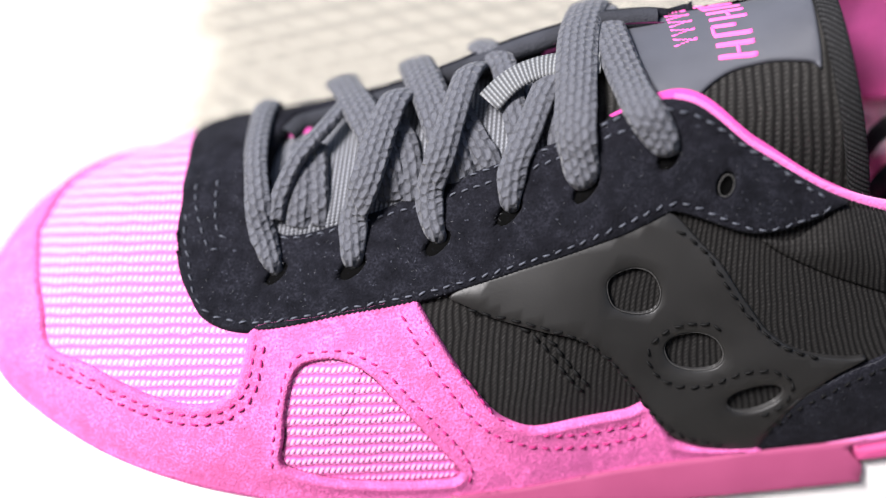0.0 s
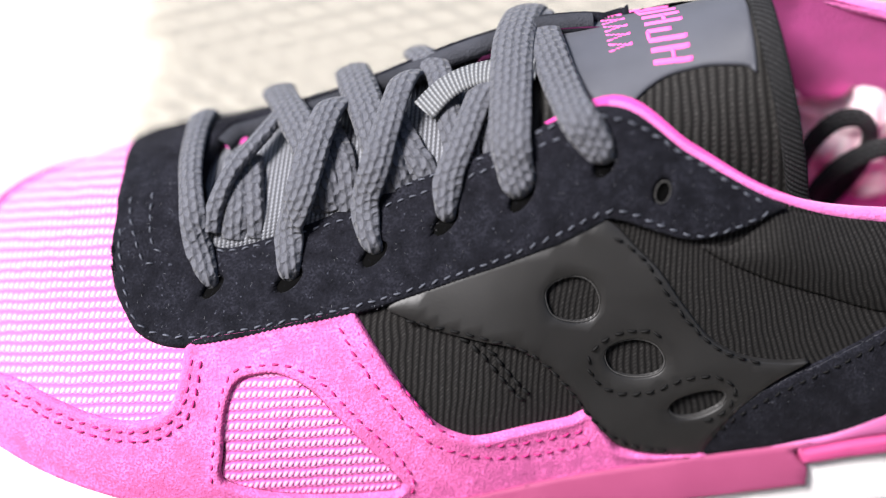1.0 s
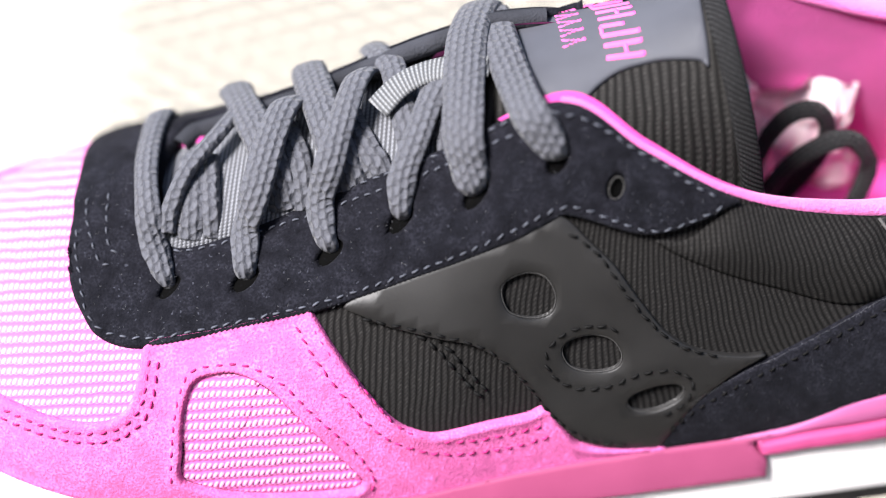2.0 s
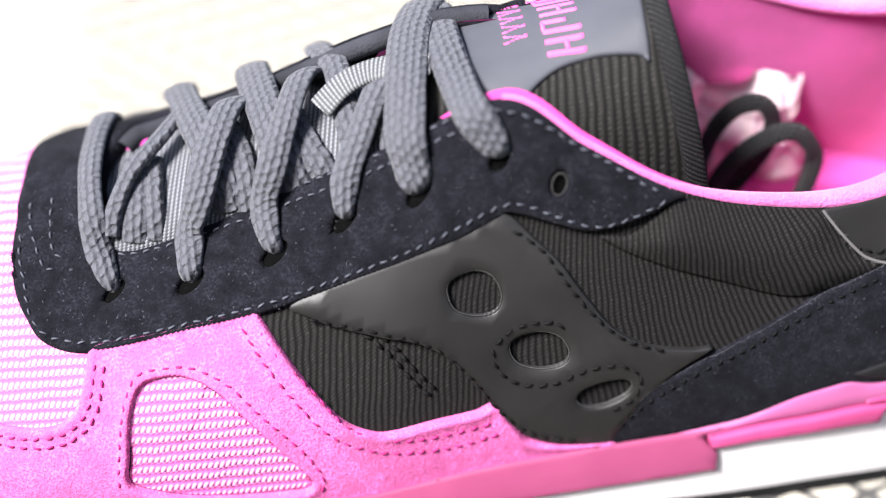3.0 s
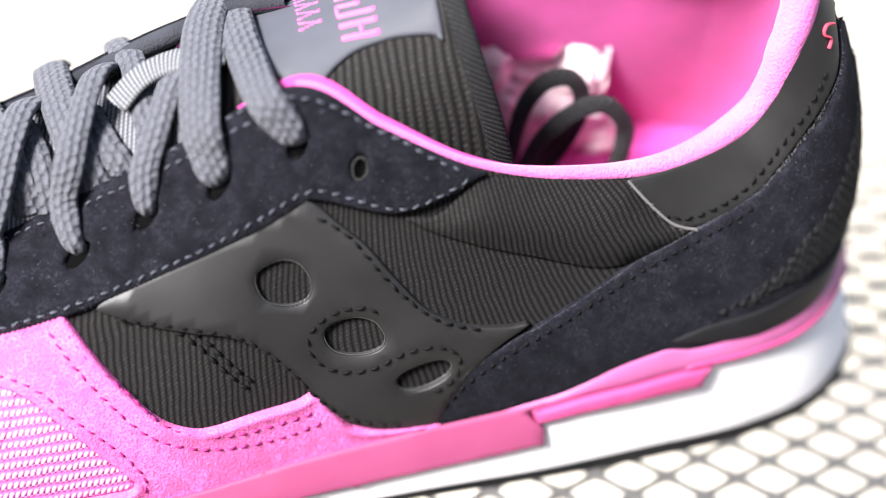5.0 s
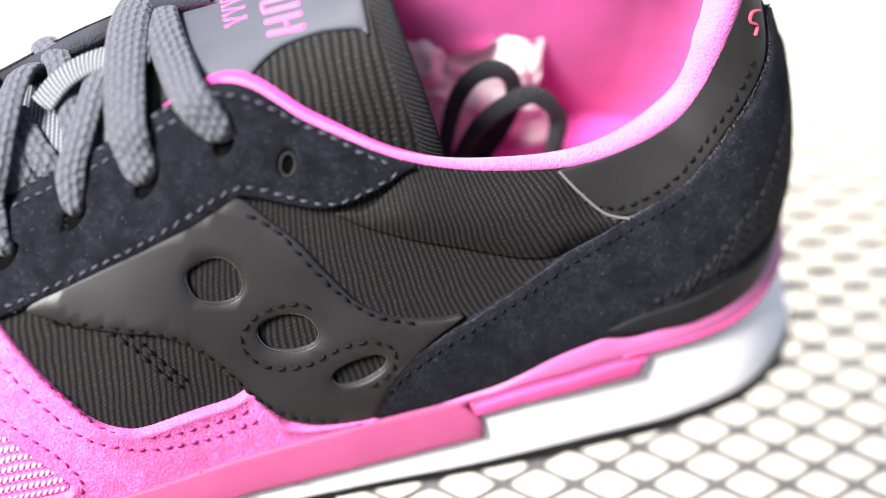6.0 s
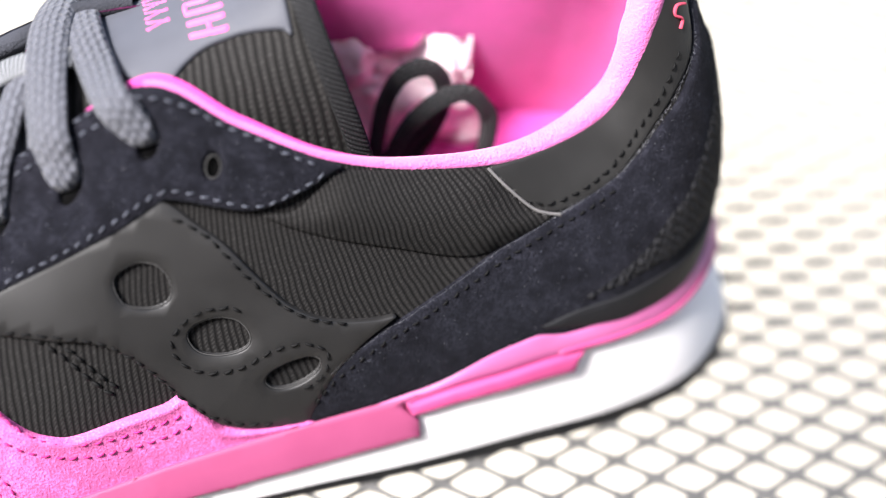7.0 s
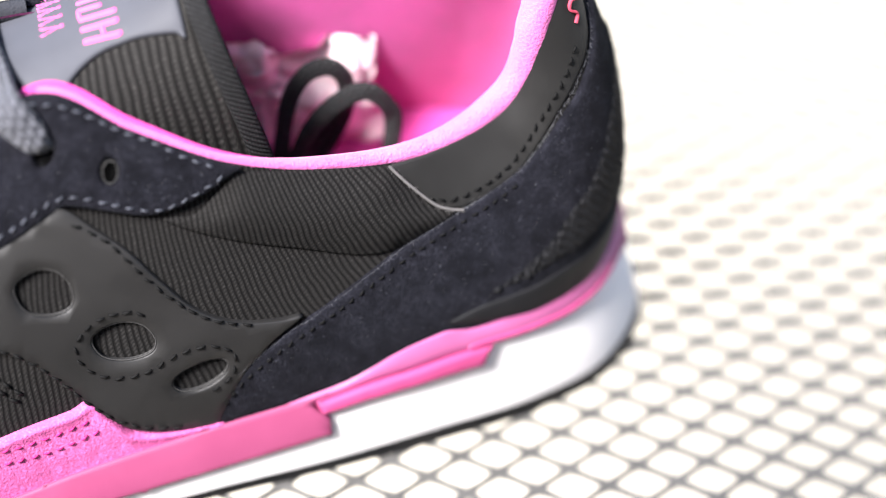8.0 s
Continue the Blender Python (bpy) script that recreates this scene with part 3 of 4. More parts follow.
PAD = closed([(6.56, 0.787), (5.925, 0.7442), (5.179, 0.6888), (4.565, 0.6025), (4.264, 0.6118), (3.766, 0.679), (3.986, 0.7572), (4.296, 0.948), (4.444, 0.9768), (4.79, 0.9881), (5.37, 0.9872), (5.889, 0.9702), (5.997, 0.9273), (6.246, 0.8217)])
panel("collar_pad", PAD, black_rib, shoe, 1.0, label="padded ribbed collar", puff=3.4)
l = spline(COLLAR_EDGE, np.linspace(0, 4, 40))
part("cut_edge", tube(upper(l[:, 0], l[:, 1]) + normal_of(upper, l) * 1.3, 0.38, sides=6), pale_edge, collar)
STAY = closed([(12.5, 0.795), (12.932, 0.8305), (11.975, 0.7326), (11.524, 0.6841), (11.027, 0.6581), (10.589, 0.6561), (10.163, 0.6548), (9.613, 0.6449), (9.384, 0.6426), (8.837, 0.6512), (8.357, 0.6522), (7.981, 0.6758), (7.757, 0.7137), (7.625, 0.7443), (7.534, 0.7653), (7.174, 0.7822), (6.75, 0.791), (6.479, 0.8233), (6.222, 0.8779), (5.854, 0.9774), (5.83, 0.9906), (6.2, 1), (7, 1), (8, 1), (8, 1), (9, 1), (10, 1), (11, 1), (12, 1), (13, 1), (14, 1), (15, 1), (16, 1), (17, 1), (19, 1), (20.5, 1), (20.5, 1), (20, 0.74), (18.5, 0.7), (17.2, 0.72), (16.5, 0.7), (16, 0.725), (15.3, 0.81), (14.6, 0.85), (13.5, 0.85)])
EYE_AT = [(11.039, 0.8437), (10.31, 0.8125), (9.632, 0.8134), (9.101, 0.8389), (8.46, 0.8231), (7.807, 0.8769), (7.148, 0.8856)]


def ring(at, mm, k=12):
    return np.array([(at[0] + mm * math.cos(math.tau * a / k) / FLAT[0], at[1] + mm * math.sin(math.tau * a / k) / FLAT[1]) for a in range(k)])


def edge_ring(line, height, material, on, fn=None, radius=0.22):
    """The paler cut edge of a punched hole."""
    fn = fn or upper
    l = np.concatenate([resample(line * FLAT, 0.8, True) / FLAT, line[:1]])
    return part("cut_edge", tube(fn(l[:, 0], l[:, 1]) + normal_of(fn, l) * height, radius, sides=6), material, on)


EYES = [ring(e, 1.95) for e in EYE_AT]
eyestay = panel("eyestay", STAY, black_suede, shoe, 2.1, EYES, label="black suede lace stay with punched eyelets")
# near-black discs under the eyelets stand in for the shade inside the holes
for e in EYE_AT:
    panel("eyelet_shade", ring(e, 3.1), hole_shade, shoe, 0.7)
edge_ring(ring(EYE_AT[-1], 1.75), 1.75, raw_edge, eyestay, radius=0.16)

for h in HOLES:
    edge_ring(h, 1.15, raw_edge, overlay, radius=0.13)

# tongue
part("tongue", sheet(tongue, np.linspace(0, 2.4, 60), np.linspace(0, 1, 60), flip=True, scale=FLAT), tongue_rib, shoe, "padded ribbed black tongue")
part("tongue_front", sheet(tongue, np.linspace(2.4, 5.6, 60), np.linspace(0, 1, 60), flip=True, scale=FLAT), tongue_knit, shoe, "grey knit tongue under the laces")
end = np.linspace(0.0, 1.0, 60)
part("tongue_binding", ribbon(tongue(np.full(60, 0.06), end) + (0, 0, 0.3), 5.0, 2.6, normal_of(tongue, np.stack([np.full(60, 0.06), end], 1))), webbing_dark, shoe, "woven black edge tape on the tongue")
PATCH = closed([(1.335, 0.2681), (1.187, 0.3095), (0.962, 0.3435), (0.65, 0.3472), (0.318, 0.3202), (0.219, 0.3086), (0.15, 0.55), (0.15, 0.7), (0.15, 0.7), (2, 0.7), (2, 0.7), (2, 0.55), (1.964, 0.7431), (1.976, 0.5247), (1.851, 0.3811), (1.706, 0.3006), (1.577, 0.2472), (1.422, 0.247)])
patch = panel("tongue_patch", PATCH, grey_patch, shoe, 1.1, fn=tongue, label="smooth dark grey rubbery label with pink marks")


def stroke(a, b, width, parent):
    """A plain pink stroke printed on the tongue label, between two places on it; width in millimetres."""
    a, b = np.array(a) * FLAT, np.array(b) * FLAT
    d = (b - a) / np.linalg.norm(b - a)
    o = np.array((-d[1], d[0])) * width / 2
    c = np.array([a - o, b - o, b + o, a + o]) / FLAT
    line = np.concatenate([np.linspace(c[k], c[(k + 1) % 4], 6, endpoint=False) for k in range(4)])
    return panel("pink_mark", line, pink_print, parent, 1.35, fn=tongue, step=1.0, edge=0.15)


# two rows of plain strokes: a bold row of bars and bends, and a fine zigzag row
for k in range(6):
    t0 = 0.392 + 0.088 * k
    stroke((1.10, t0), (0.73, t0 - 0.012), 1.15, patch)
    stroke((1.10, t0 + 0.046), (0.86 if k % 2 else 0.73, t0 + 0.036), 1.15, patch)
    if k % 2:
        stroke((1.09, t0), (1.09, t0 + 0.046), 1.0, patch)
    else:
        stroke((0.90, t0), (0.90, t0 + 0.04), 1.0, patch)
for k in range(13):
    t0 = 0.47 + 0.026 * k
    stroke((1.48, t0 + (0.008 if k % 2 else 0)), (1.24, t0 + (-0.014 if k % 2 else 0.02)), 0.62, patch)

# laces: from the outer eyelets over the tongue, and from the inner eyelets back
OUTER = [
    ([(11.039, 0.8437), (11.542, 0.9179), (11.991, 0.946)], [(5.573, 0.2862), (5.622, 0.4834), (5.573, 0.7358)], 1.0, 6.4),
    ([(10.31, 0.8125), (10.425, 0.9035), (10.504, 0.9645)], [(4.457, 0.2239), (4.308, 0.3659), (4.131, 0.5108)], 2.6, 7.3),
    ([(9.632, 0.8134), (9.8, 0.9067), (9.889, 0.9751)], [(3.722, 0.2456), (3.586, 0.3759), (3.41, 0.542)], 2.6, 6.8),
    ([(9.101, 0.8389), (9.178, 0.9169), (9.216, 0.9703)], [(2.905, 0.2552), (2.751, 0.3777), (2.599, 0.468)], 1.0, 6.5),
    ([(8.46, 0.8231), (8.626, 0.9133), (8.753, 0.9914)], [(2.412, 0.3503), (2.326, 0.5775), (2.12, 0.81)], 3.4, 9.5),
    ([(7.807, 0.8769), (8.005, 0.9255), (8.226, 0.986)], [(1.952, 0.3684), (2.04, 0.5337), (2.05, 0.81)], 1.6, 8.6),
]
# how the far end of each lace leaves: over the far stay, or down under it
FAR = [0.5, -4.5, -4.5, -3.0, 3.4, 0.5]


def worn(width, n, seed):
    """Widths along a lace that vary a little, as soft cloth does."""
    return width * np.array([1 + 0.09 * noise.noise(Vector((k * 0.16, seed * 3.7, 0.5))) for k in range(n)])


for k, (on_stay, on_tongue, lift, width) in enumerate(OUTER):
    a, b = np.array(on_stay), np.array(on_tongue)
    e0 = upper(a[:1, 0], a[:1, 1])
    n0, n1 = normal_of(upper, a), normal_of(lace_bed, b)
    last = b[-1:] + (b[-1:] - b[-2:-1]) * (0.25, 0)
    last[:, 1] = min(0.95, b[-1, 1] + 0.14)
    n2 = normal_of(lace_bed, last)
    P = np.concatenate([e0 * 0.9 + upper(a[1:2, 0], a[1:2, 1]) * 0.1 - n0[:1] * 2.0, e0 * 0.72 + upper(a[1:2, 0], a[1:2, 1]) * 0.28 + n0[:1] * 2.5, upper(a[1:, 0], a[1:, 1]) + n0[1:] * np.array([[3.3], [3.4 + lift * 0.4]]), lace_bed(b[:, 0], b[:, 1]) + n1 * (1.8 + lift), lace_bed(last[:, 0], last[:, 1]) + n2 * (1.0 + FAR[k])])
    N = np.concatenate([n0[:1], n0, n1, n2])
    N[1:-1] += np.array([[0.16 * math.sin(2.1 * k + 1.3 * j), 0, 0] for j in range(len(N) - 2)])
    W = np.interp(np.linspace(0, 1, 64), [0, 0.12, 0.35, 1], [width * 0.4, width * 0.66, width, width])
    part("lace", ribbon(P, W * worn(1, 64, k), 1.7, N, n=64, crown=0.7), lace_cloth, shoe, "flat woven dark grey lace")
# laces that come over the far stay and pass below, and the short lower strands: line, lift at its far end, middle and near end, width
INNER = [
    ([(4.72, 0.60), (4.9, 0.495), (5.17, 0.383), (5.36, 0.268), (5.42, 0.18)], (0.5, 1.6, -1.0), 4.2),
    ([(4.74, 0.90), (4.735, 0.785), (4.53, 0.52), (4.385, 0.37), (4.28, 0.25), (4.22, 0.14)], (2.4, 0.9, -2.6), 8.0),
    ([(3.95, 0.88), (3.95, 0.73), (3.82, 0.477), (3.72, 0.336), (3.62, 0.22), (3.56, 0.13)], (2.4, 0.9, -2.6), 8.4),
    ([(3.26, 0.86), (3.24, 0.74), (3.11, 0.60), (3.06, 0.40), (2.98, 0.26), (2.94, 0.14)], (2.2, -0.4, -2.6), 6.4),
    ([(5.2, 0.50), (5.17, 0.37), (5.18, 0.24), (5.2, 0.12)], (-2.4, -1.4, -2.4), 6.6),
    ([(5.03, 0.46), (5.0, 0.34), (4.98, 0.22), (4.97, 0.10)], (-2.6, -1.7, -2.4), 4.2),
    ([(4.3, 0.52), (4.15, 0.38), (4.075, 0.25), (4.04, 0.12)], (-2.6, -1.8, -2.4), 6.0),
    ([(3.62, 0.46), (3.45, 0.30), (3.32, 0.21), (3.25, 0.11)], (-2.6, -1.6, -2.4), 6.5),
    ([(2.72, 0.50), (2.66, 0.36), (2.62, 0.22), (2.60, 0.10)], (-2.0, -1.2, -2.2), 6.0),
]
for k, (line, lifts, width) in enumerate(INNER):
    b = np.array(line)
    n1 = normal_of(lace_bed, b)
    up = np.interp(np.linspace(0, 1, len(b)), [0, 0.5, 1], lifts)
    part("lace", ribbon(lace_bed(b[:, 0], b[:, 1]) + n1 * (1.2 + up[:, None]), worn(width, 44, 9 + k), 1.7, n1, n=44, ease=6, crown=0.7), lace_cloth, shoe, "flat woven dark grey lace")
# rolled edge of the far lace stay; its paler colour paints in light from above
q = np.linspace(15.9, 20.0, 60)
e = upper(q, np.ones(60)) + (0, -1.0, -0.6)
part("stay_edge", tube(e, 2.3, sides=12), lit_suede, eyestay, "thick rolled suede edge")
b = np.array([(3.265, 0.3993), (3.037, 0.4454), (2.766, 0.4681), (2.461, 0.4611), (2.161, 0.4442)])
n1 = normal_of(lace_bed, b)
part("lace_keeper", ribbon(lace_bed(b[:, 0], b[:, 1]) + n1 * np.array([[2.2], [3.6], [4.0], [3.9], [3.2]]), 7.0, 1.1, n1, n=40, crown=0.35), webbing, shoe, "light grey webbing lace keeper")

CLIP = closed([(3.952, 0.1245), (3.82, 0.1497), (3.577, 0.181), (3.229, 0.1952), (2.705, 0.2037), (1.957, 0.1766), (0.6, 0.17), (0, 0.19), (-1, 0.19), (-1, 0.19), (-1, 0.02), (-1, 0.02), (0, 0.02), (1, 0.02), (1.8, 0.01), (2.6, 0), (3.678, 0.063)])
panel("heel_clip", CLIP, black_rubber, shoe, 1.9, label="smooth black moulded heel clip")
KNURL = closed([(3.523, 0.2344), (3.163, 0.3184), (2.782, 0.3834), (2.436, 0.4385), (2.012, 0.4628), (0.8, 0.62), (0, 0.68), (-1, 0.65), (-1, 0.65), (-1, 0.24), (-1, 0.24), (0, 0.24), (0.8, 0.22), (1.984, 0.2307), (2.709, 0.2511), (3.23, 0.2352)])
heel_patch = panel("heel_texture", KNURL, knurled, shoe, 1.7, label="black heel patch with embossed lozenges")


def lozenges():
    """Small raised lozenges in staggered rows over the heel patch."""
    edge = inset(KNURL if area(KNURL) > 0 else KNURL[::-1], 1.0)
    pts, faces = [], []
    for j, t in enumerate(np.arange(0.16, 0.70, 0.026)):
        for s in np.arange(-0.9, 3.6, 0.13) + (0.065 if j % 2 else 0):
            if not inside(np.array([(s, t)]), edge)[0]:
                continue
            c = np.array([(s - 0.05, t), (s, t - 0.019), (s + 0.05, t), (s, t + 0.019)])
            n = normal_of(upper, c)
            low = upper(c[:, 0], c[:, 1]) + n * 1.6
            mid = np.array([(s, t)])
            top = low * 0.45 + (upper(mid[:, 0], mid[:, 1]) + n * 1.6) * 0.55 + n * 0.55
            k = len(pts)
            pts += [*low, *top]
            faces += [(k + m, k + (m + 1) % 4, k + 4 + (m + 1) % 4, k + 4 + m) for m in range(4)] + [(k + 4, k + 5, k + 6, k + 7)]
    return mesh_from(pts, faces)


tagged(part("lozenge_relief", lozenges(), black_rubber, heel_patch), kind="stuff")

# coloured parts of the sole
BAND = closed([(5.699, 0.9837), (5.212, 1.0452), (4.815, 1.0553), (4.461, 1.11), (4.101, 1.11), (3.941, 1.11), (3.67, 1.0542), (3.202, 1.0925), (2.625, 1.0982), (1.985, 1.0559), (1.271, 0.9801), (0.5, 1), (0, 1), (-1, 1), (-1, 1), (-1, 0.72), (-1, 0.72), (0, 0.72), (1.416, 0.8469), (2.088, 0.8513), (2.646, 0.8592), (3.057, 0.876), (3.668, 0.8628), (4.209, 0.8685), (4.717, 0.9195), (5.117, 0.9119), (5.705, 0.8758)])
panel("pink_band", BAND, pink_rubber, shoe, 2.0, fn=sole, puff=0.8, label="pink foam band round the heel")
STEP = closed([(5.141, 0.932), (5.141, 0.932), (4.717, 0.9195), (4.209, 0.8685), (3.668, 0.8722), (3.499, 0.8757), (3.499, 0.8757), (3.544, 0.8139), (3.599, 0.7289), (3.666, 0.709), (4.21, 0.72), (4.721, 0.7694), (5.046, 0.7824), (5.11, 0.823)])
RIM = closed([(3.7, 0.868), (3.057, 0.872), (2.646, 0.856), (2.088, 0.847), (1.416, 0.842), (0.6, 0.77), (0, 0.715), (-1, 0.715), (-1, 0.715), (-1, 0.79), (-1, 0.79), (0, 0.79), (0.6, 0.84), (1.416, 0.905), (2.088, 0.915), (2.646, 0.93), (3.057, 0.945), (3.7, 0.93)])
panel("pink_rim", RIM, pink_eva, shoe, 2.75, fn=sole, label="thin bright pink rim round the heel")
panel("pink_step", STEP, pink_eva, shoe, 3.2, fn=sole, label="raised pink foam block")
WEDGE = closed([(4.6, 1), (5.131, 0.947), (5.023, 0.7363), (5.016, 0.5643), (5.056, 0.5377), (5.775, 0.5057), (6.46, 0.4871), (7.148, 0.4658), (7.6, 0.3), (8.3, 0.6), (8.6, 0.95), (8.4, 1.02), (7, 1.02), (6, 1.02)])
panel("pink_wedge", WEDGE, pink_foam, shoe, 2.4, fn=sole, label="pink foam wedge under the arch")

# seams
def seam(pts, material=None, height=1.5, fn=None, n=10, offset=0.0, on=None, **more):
    p = np.array(pts, float)
    line = spline(p, np.linspace(0, len(p) - 1, len(p) * n))
    if offset:
        line = inset(line, offset, fn, False)
    return stitches("stitching", line, material or thread, on or shoe, height - 0.12, fn, **more)


seam([(13.206, 0.8577), (12.383, 0.8037), (11.893, 0.7401), (11.51, 0.7038), (11.162, 0.6945), (10.864, 0.6874), (10.497, 0.6865), (10.106, 0.6812), (9.508, 0.6716), (8.961, 0.6764), (8.391, 0.6784), (8.026, 0.7074), (7.761, 0.7541), (7.623, 0.7816), (7.402, 0.8024), (7.087, 0.8096), (6.658, 0.8164), (6.344, 0.8717), (6.062, 0.9473), (5.931, 0.9863)], height=2.2, on=eyestay)
for t0 in (0.985, 0.945):
    seam([(s, t0) for s in np.linspace(8.2, 11.6, 12)], height=2.2, on=eyestay)
seam([(8.176, 0.9858), (7.894, 0.9768), (7.527, 0.9849), (6.85, 0.9969), (6.413, 0.9859), (6.028, 0.9815)], height=2.2, on=eyestay)
seam([(14, 0.8863), (12.961, 0.8713), (12.327, 0.849), (12.191, 0.8625)], height=2.2, on=eyestay)
seam([(14, 0.9232), (13.187, 0.9098), (12.52, 0.8848), (12.097, 0.8881)], height=2.2, on=eyestay)
seam([(7.452, 0.734), (7.069, 0.7098), (6.669, 0.6201), (6.322, 0.5332), (6.02, 0.466), (5.638, 0.4243)], black_thread, 1.85, on=overlay, width=0.38, length=2.3, gap=0.9)
seam([(9.117, 0.5886), (8.688, 0.5248), (8.217, 0.4605), (7.857, 0.4223), (7.581, 0.3801), (7.279, 0.3159), (6.977, 0.2246), (6.726, 0.1486), (6.517, 0.0994), (6.236, 0.0606)], black_thread, 1.85, on=overlay, width=0.38, length=2.3, gap=0.9)
seam([(6.607, 0.4995), (6.752, 0.5128), (6.983, 0.4999), (7.163, 0.4607), (7.212, 0.4054), (7.063, 0.3445), (6.794, 0.3045), (6.533, 0.3123), (6.345, 0.3534), (6.116, 0.3736), (5.907, 0.3512), (5.82, 0.2955), (5.869, 0.2222), (6.062, 0.1774)], black_thread, 1.85, on=overlay, width=0.38, length=2.3, gap=0.9)
FOX_EDGE = [(9.517, 0.6034), (9.231, 0.4891), (8.821, 0.3644), (8.476, 0.2543), (8.148, 0.191), (7.776, 0.1604), (7.339, 0.1611), (6.94, 0.1797)]
seam(FOX_EDGE, pink_thread, 1.62, on=foxing)
seam([(9.68, 0.6242), (9.367, 0.4915), (8.94, 0.3393), (8.538, 0.2203), (8.196, 0.1616), (7.851, 0.1277), (7.296, 0.1135), (6.882, 0.1358)], pink_thread, 1.62, on=foxing)
TOE_EDGE = [(12.524, 0.3198), (12.169, 0.3438), (11.785, 0.3436), (11.299, 0.3401), (10.985, 0.3478), (10.774, 0.3783), (10.688, 0.4538), (10.755, 0.5665), (10.834, 0.645)]
seam(TOE_EDGE, pink_thread, 1.62, on=foxing)
seam(TOE_EDGE, pink_thread, 1.62, offset=-2.0, on=foxing)
seam([(10.251, 0.1338), (10.338, 0.3021), (10.42, 0.4705), (10.41, 0.5541), (10.225, 0.5567), (9.988, 0.537), (9.63, 0.4561), (9.21, 0.3207), (8.721, 0.1791), (8.477, 0.0873), (8.483, 0.0379)], pink_thread, 1.62, on=foxing)
seam([(4.297, 0.9286), (4.095, 0.8075), (3.842, 0.7533), (3.64, 0.7443), (3.256, 0.7662), (2.676, 0.8136), (2.017, 0.8189), (1.403, 0.8344)], black_thread, 1.15, on=collar)
seam([(5.918, 0.0985), (5.742, 0.1932), (5.362, 0.3088), (5.013, 0.3839), (4.517, 0.4975), (4.213, 0.5634), (3.656, 0.6421), (3.076, 0.692)], black_thread, 1.6, on=counter)

# small pink embroidery on the heel collar
e = spline([(0.761, 0.8726), (1.005, 0.906), (1.138, 0.8988), (1.029, 0.8675), (1.174, 0.8611)], np.linspace(0, 4, 24))
part("pink_mark", tube(upper(e[:, 0], e[:, 1]) + normal_of(upper, e) * 0.95, 0.45, sides=8, flat=0.7), coral_thread, shoe, "coral pink embroidered stroke")

# lace ends curled inside the shoe
LOOPS = [
    ([(-34, 68, 46), (-32.6, 69, 57), (-31.0, 70, 67), (-27.0, 70, 74.1), (-20.8, 70, 75.2), (-16.8, 70, 69), (-18.5, 69, 58.5), (-25, 68, 46.8)], 4.4),
    ([(-32, 64, 47), (-27, 64, 61.5), (-20.2, 64, 69.6), (-13.7, 64, 71.7), (-8.6, 64, 67.4), (-6.4, 64, 60.8), (-7.6, 64, 46.8)], 4.4),
    ([(-30, 67, 45), (-25.5, 67, 55), (-20.5, 67, 62), (-17.5, 67, 68)], 4.0),
]
for k, (line, width) in enumerate(LOOPS):
    m = len(line)
    tilt = [(-0.25 + 0.5 * math.sin(1.7 * j + k), -0.75, 0.6) for j in range(m)]
    part("lace_loop", ribbon(line, worn(width, 56, 30 + k), 1.2, tilt, n=56, ease=4, crown=0.4), loop_cloth, shoe, "black lace loop tucked inside")

# tissue paper
TISSUE = np.array([(-45.5, 84, 75.0), (-9, 84, 72.0), (-1.7, 84, 35.7), (-42.2, 84, 39.9)])


def crumple(u, v):
    """A sheet with sharp folds: ridged noise at three sizes."""
    a, b, c, d = TISSUE
    p = (a * (1 - u)[..., None] + b * u[..., None]) * (1 - v)[..., None] + (d * (1 - u)[..., None] + c * u[..., None]) * v[..., None]
    flat = p.reshape(-1, 3)
    for k, q in enumerate(flat):
        w = Vector(q) * 0.04
        f = noise.noise(w) * 6 + abs(noise.noise(w * 2.3)) * 6 + abs(noise.noise(w * 5.1)) * 2.5
        g = noise.noise(w * 1.7 + Vector((5, 0, 0))) * 5
        h = abs(noise.noise(w * 3.1 + Vector((0, 7, 0)))) * 6
        flat[k] = q + np.array((g, -f, g * 0.7 - h * 0.5))
    return flat.reshape(p.shape)


U, V = np.linspace(0, 1, 90), np.linspace(0, 1, 70)
tissue = part("crumpled_tissue", sheet(crumple, U, V), tissue_paper, None)
tagged(tissue, "crumpled translucent white tissue paper stuffed inside the sneaker", "tissue")

for shift in (0.0, 2.0):
    seam([(8.539, 0.4898), (8.231, 0.4146), (7.938, 0.3354), (7.58, 0.2551)], black_thread, 0.25, offset=shift, length=2.4, gap=0.8, width=0.5)
tab = (5.23, 0.6058)
panel("lining_tab", np.array([(tab[0] + 0.16 * math.cos(a), tab[1] + 0.018 * math.sin(a)) for a in np.linspace(0, math.tau, 14, endpoint=False)]), lining, shoe, 0.8, fn=tongue)


def fibres(name, spots, normals, material, parent, length, width, lie=0.5):
    """Fine loose hairs standing off a cloth."""
    pts, faces = [], []
    for p, n in zip(spots, normals):
        r = np.array([random.gauss(0, 1) for _ in range(3)])
        r -= n * (r @ n)
        d = n * (1 - lie) + r / (np.linalg.norm(r) + 1e-9) * lie
        side = np.cross(d, n) + 1e-6
        side /= np.linalg.norm(side)
        l = length * random.uniform(0.5, 1.3)
        k = len(pts)
        bend = r * 0.12 * l
        mid, tip = p + d * l * 0.5, p + d * l + bend
        pts += [p - side * width, p + side * width, mid + side * width * 0.8, tip, mid - side * width * 0.8]
        faces += [(k, k + 1, k + 2, k + 4), (k + 4, k + 2, k + 3)]
    return tagged(part(name, mesh_from(pts, faces), material, parent), kind="stuff")


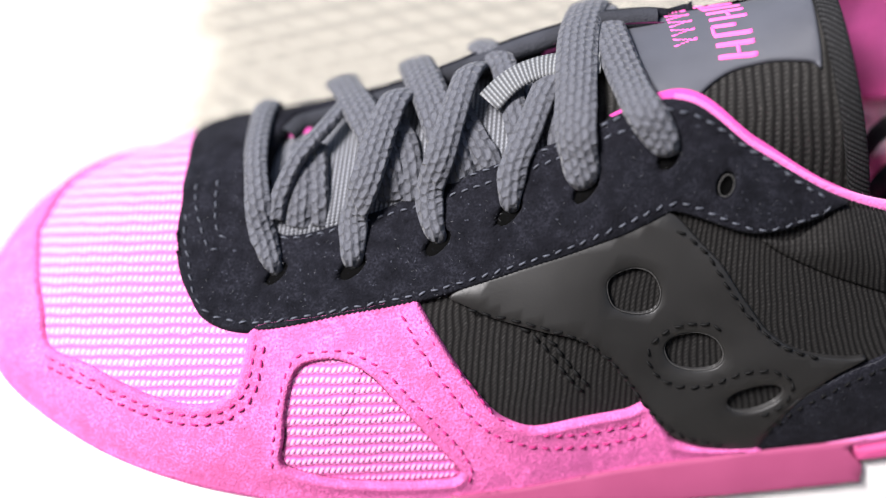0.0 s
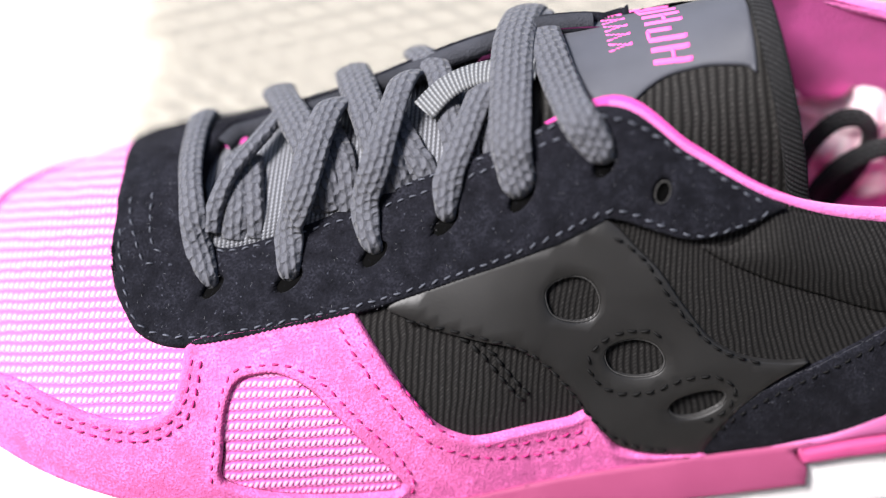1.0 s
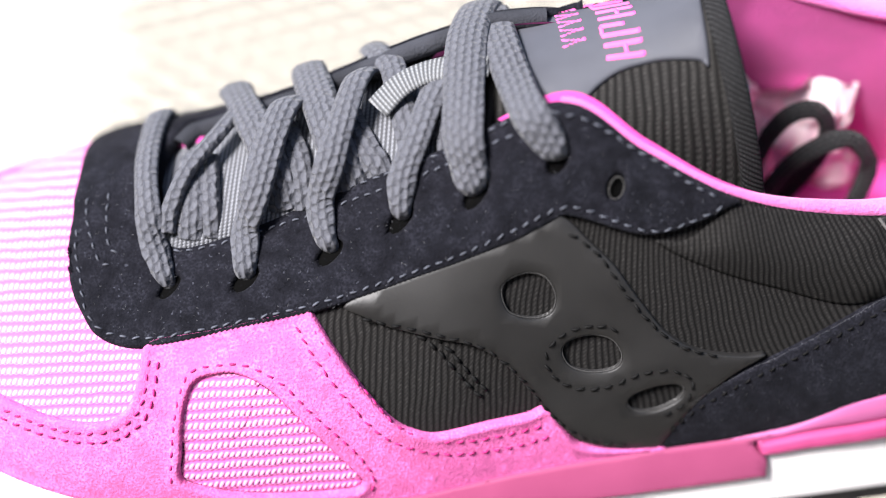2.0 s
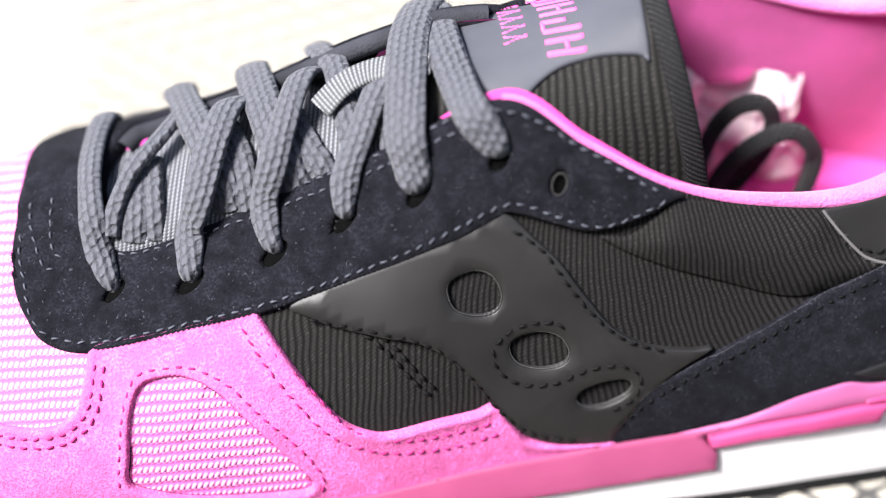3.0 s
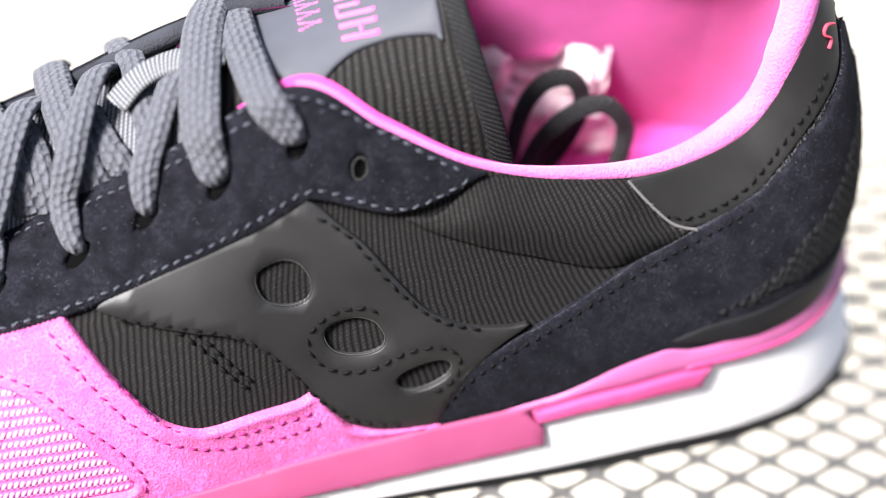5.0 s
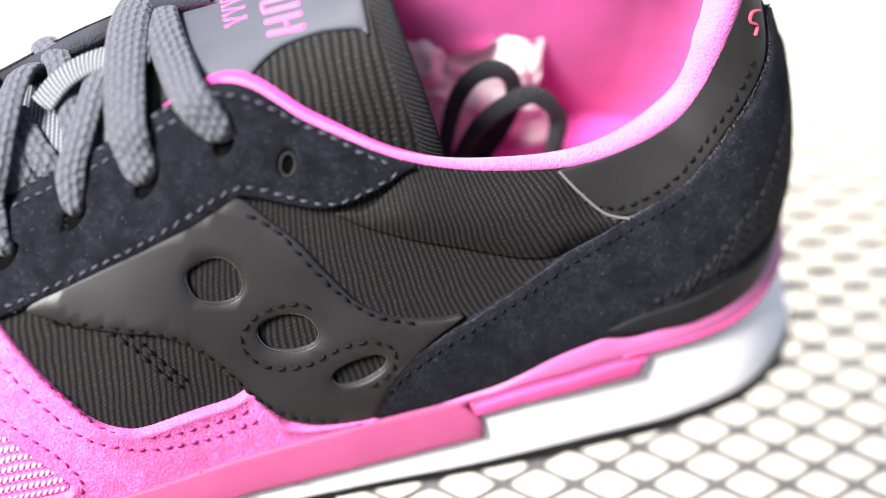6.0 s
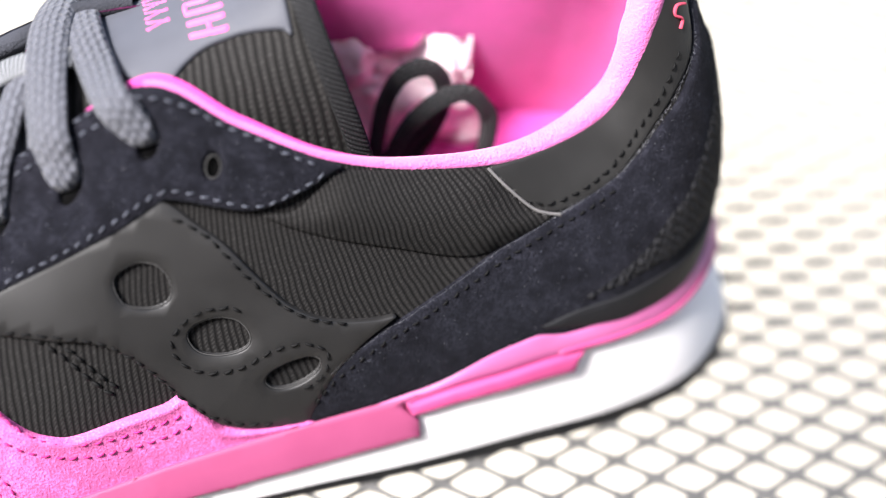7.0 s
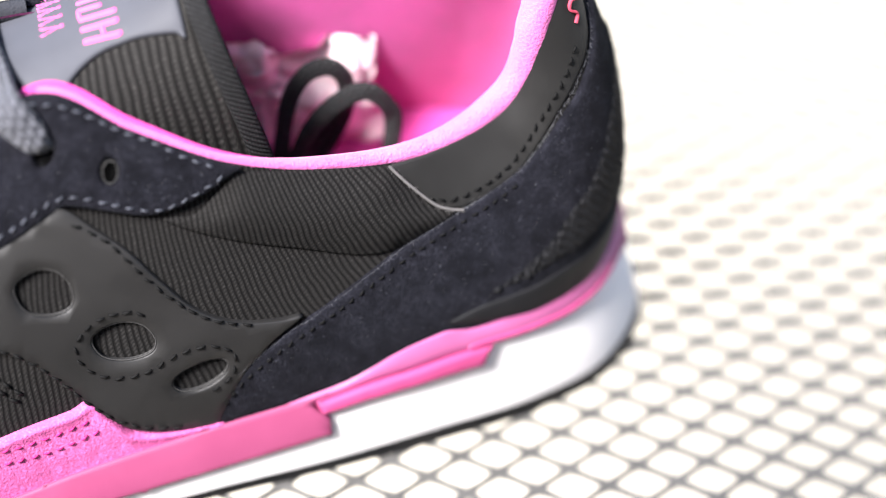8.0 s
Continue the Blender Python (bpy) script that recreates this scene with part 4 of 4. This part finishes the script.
spots = [(random.uniform(0.8, 8), random.uniform(0.97, 1.03)) for _ in range(1500)]
spots = np.array(spots)
n = normal_of(upper, np.clip(spots, (0, 0), (8, 0.999)))
at = np.interp(spots[:, 0], rim_s, rim_r)
top = upper(spots[:, 0], np.ones(len(spots))) - n * (at * np.interp(spots[:, 0], rim_s, rim_in))[:, None] + np.stack([0 * at, 0 * at, at * 0.2], 1)
turn = np.array([random.uniform(-0.3, 1.0) for _ in spots])[:, None]
out = n * (1 - turn) + np.array([0, 0, 1.0]) * turn
out /= np.linalg.norm(out, axis=1, keepdims=True)
fibres("collar_fuzz", top + out * at[:, None] * 0.97, out, terry, shoe, 1.0, 0.045, 0.65)


def scatter(outline, count, height, name, material, parent, length, width, lie):
    lo, hi = outline.min(0), outline.max(0)
    st = np.array([(random.uniform(lo[0], hi[0]), random.uniform(lo[1], hi[1])) for _ in range(count)])
    st = st[inside(st, outline)]
    n = normal_of(upper, st)
    return fibres(name, upper(st[:, 0], st[:, 1]) + n * height, n, material, parent, length, width, lie)


l = spline(COLLAR_EDGE, np.linspace(0, 4, 90))
fibres("loose_thread", upper(l[:, 0], l[:, 1]) + normal_of(upper, l) * 1.4, normal_of(upper, l), pale_edge, collar, 1.1, 0.06, 0.8)
l = spline([(3.7, 0.688), (3.278, 0.712), (2.584, 0.757), (1.794, 0.766), (1.088, 0.776), (0.6, 0.83)], np.linspace(0, 5, 200))
fibres("frayed_edge", upper(l[:, 0], l[:, 1]) + normal_of(upper, l) * 1.0, normal_of(upper, l), lint_fibre, collar, 1.1, 0.04, 0.8)
l = spline([(5.796, 0.228), (5.417, 0.348), (5.065, 0.424), (4.566, 0.542), (4.264, 0.614), (3.75, 0.683)], np.linspace(0, 5, 190))
fibres("frayed_edge", upper(l[:, 0], l[:, 1]) + normal_of(upper, l) * 1.6, normal_of(upper, l), lint_fibre, counter, 0.7, 0.03, 0.8)
scatter(STAY, 600, 2.15, "lint", lint_fibre, eyestay, 0.5, 0.03, 0.97)
scatter(COUNTER, 350, 1.55, "lint", lint_fibre, counter, 0.6, 0.03, 0.97)
scatter(FOXING, 5000, 1.5, "nap", pink_suede, foxing, 0.55, 0.05, 0.7)
scatter(STAY, 5000, 2.1, "nap", black_suede, eyestay, 0.5, 0.05, 0.7)
scatter(COUNTER, 5000, 1.5, "nap", black_suede, counter, 0.5, 0.05, 0.7)
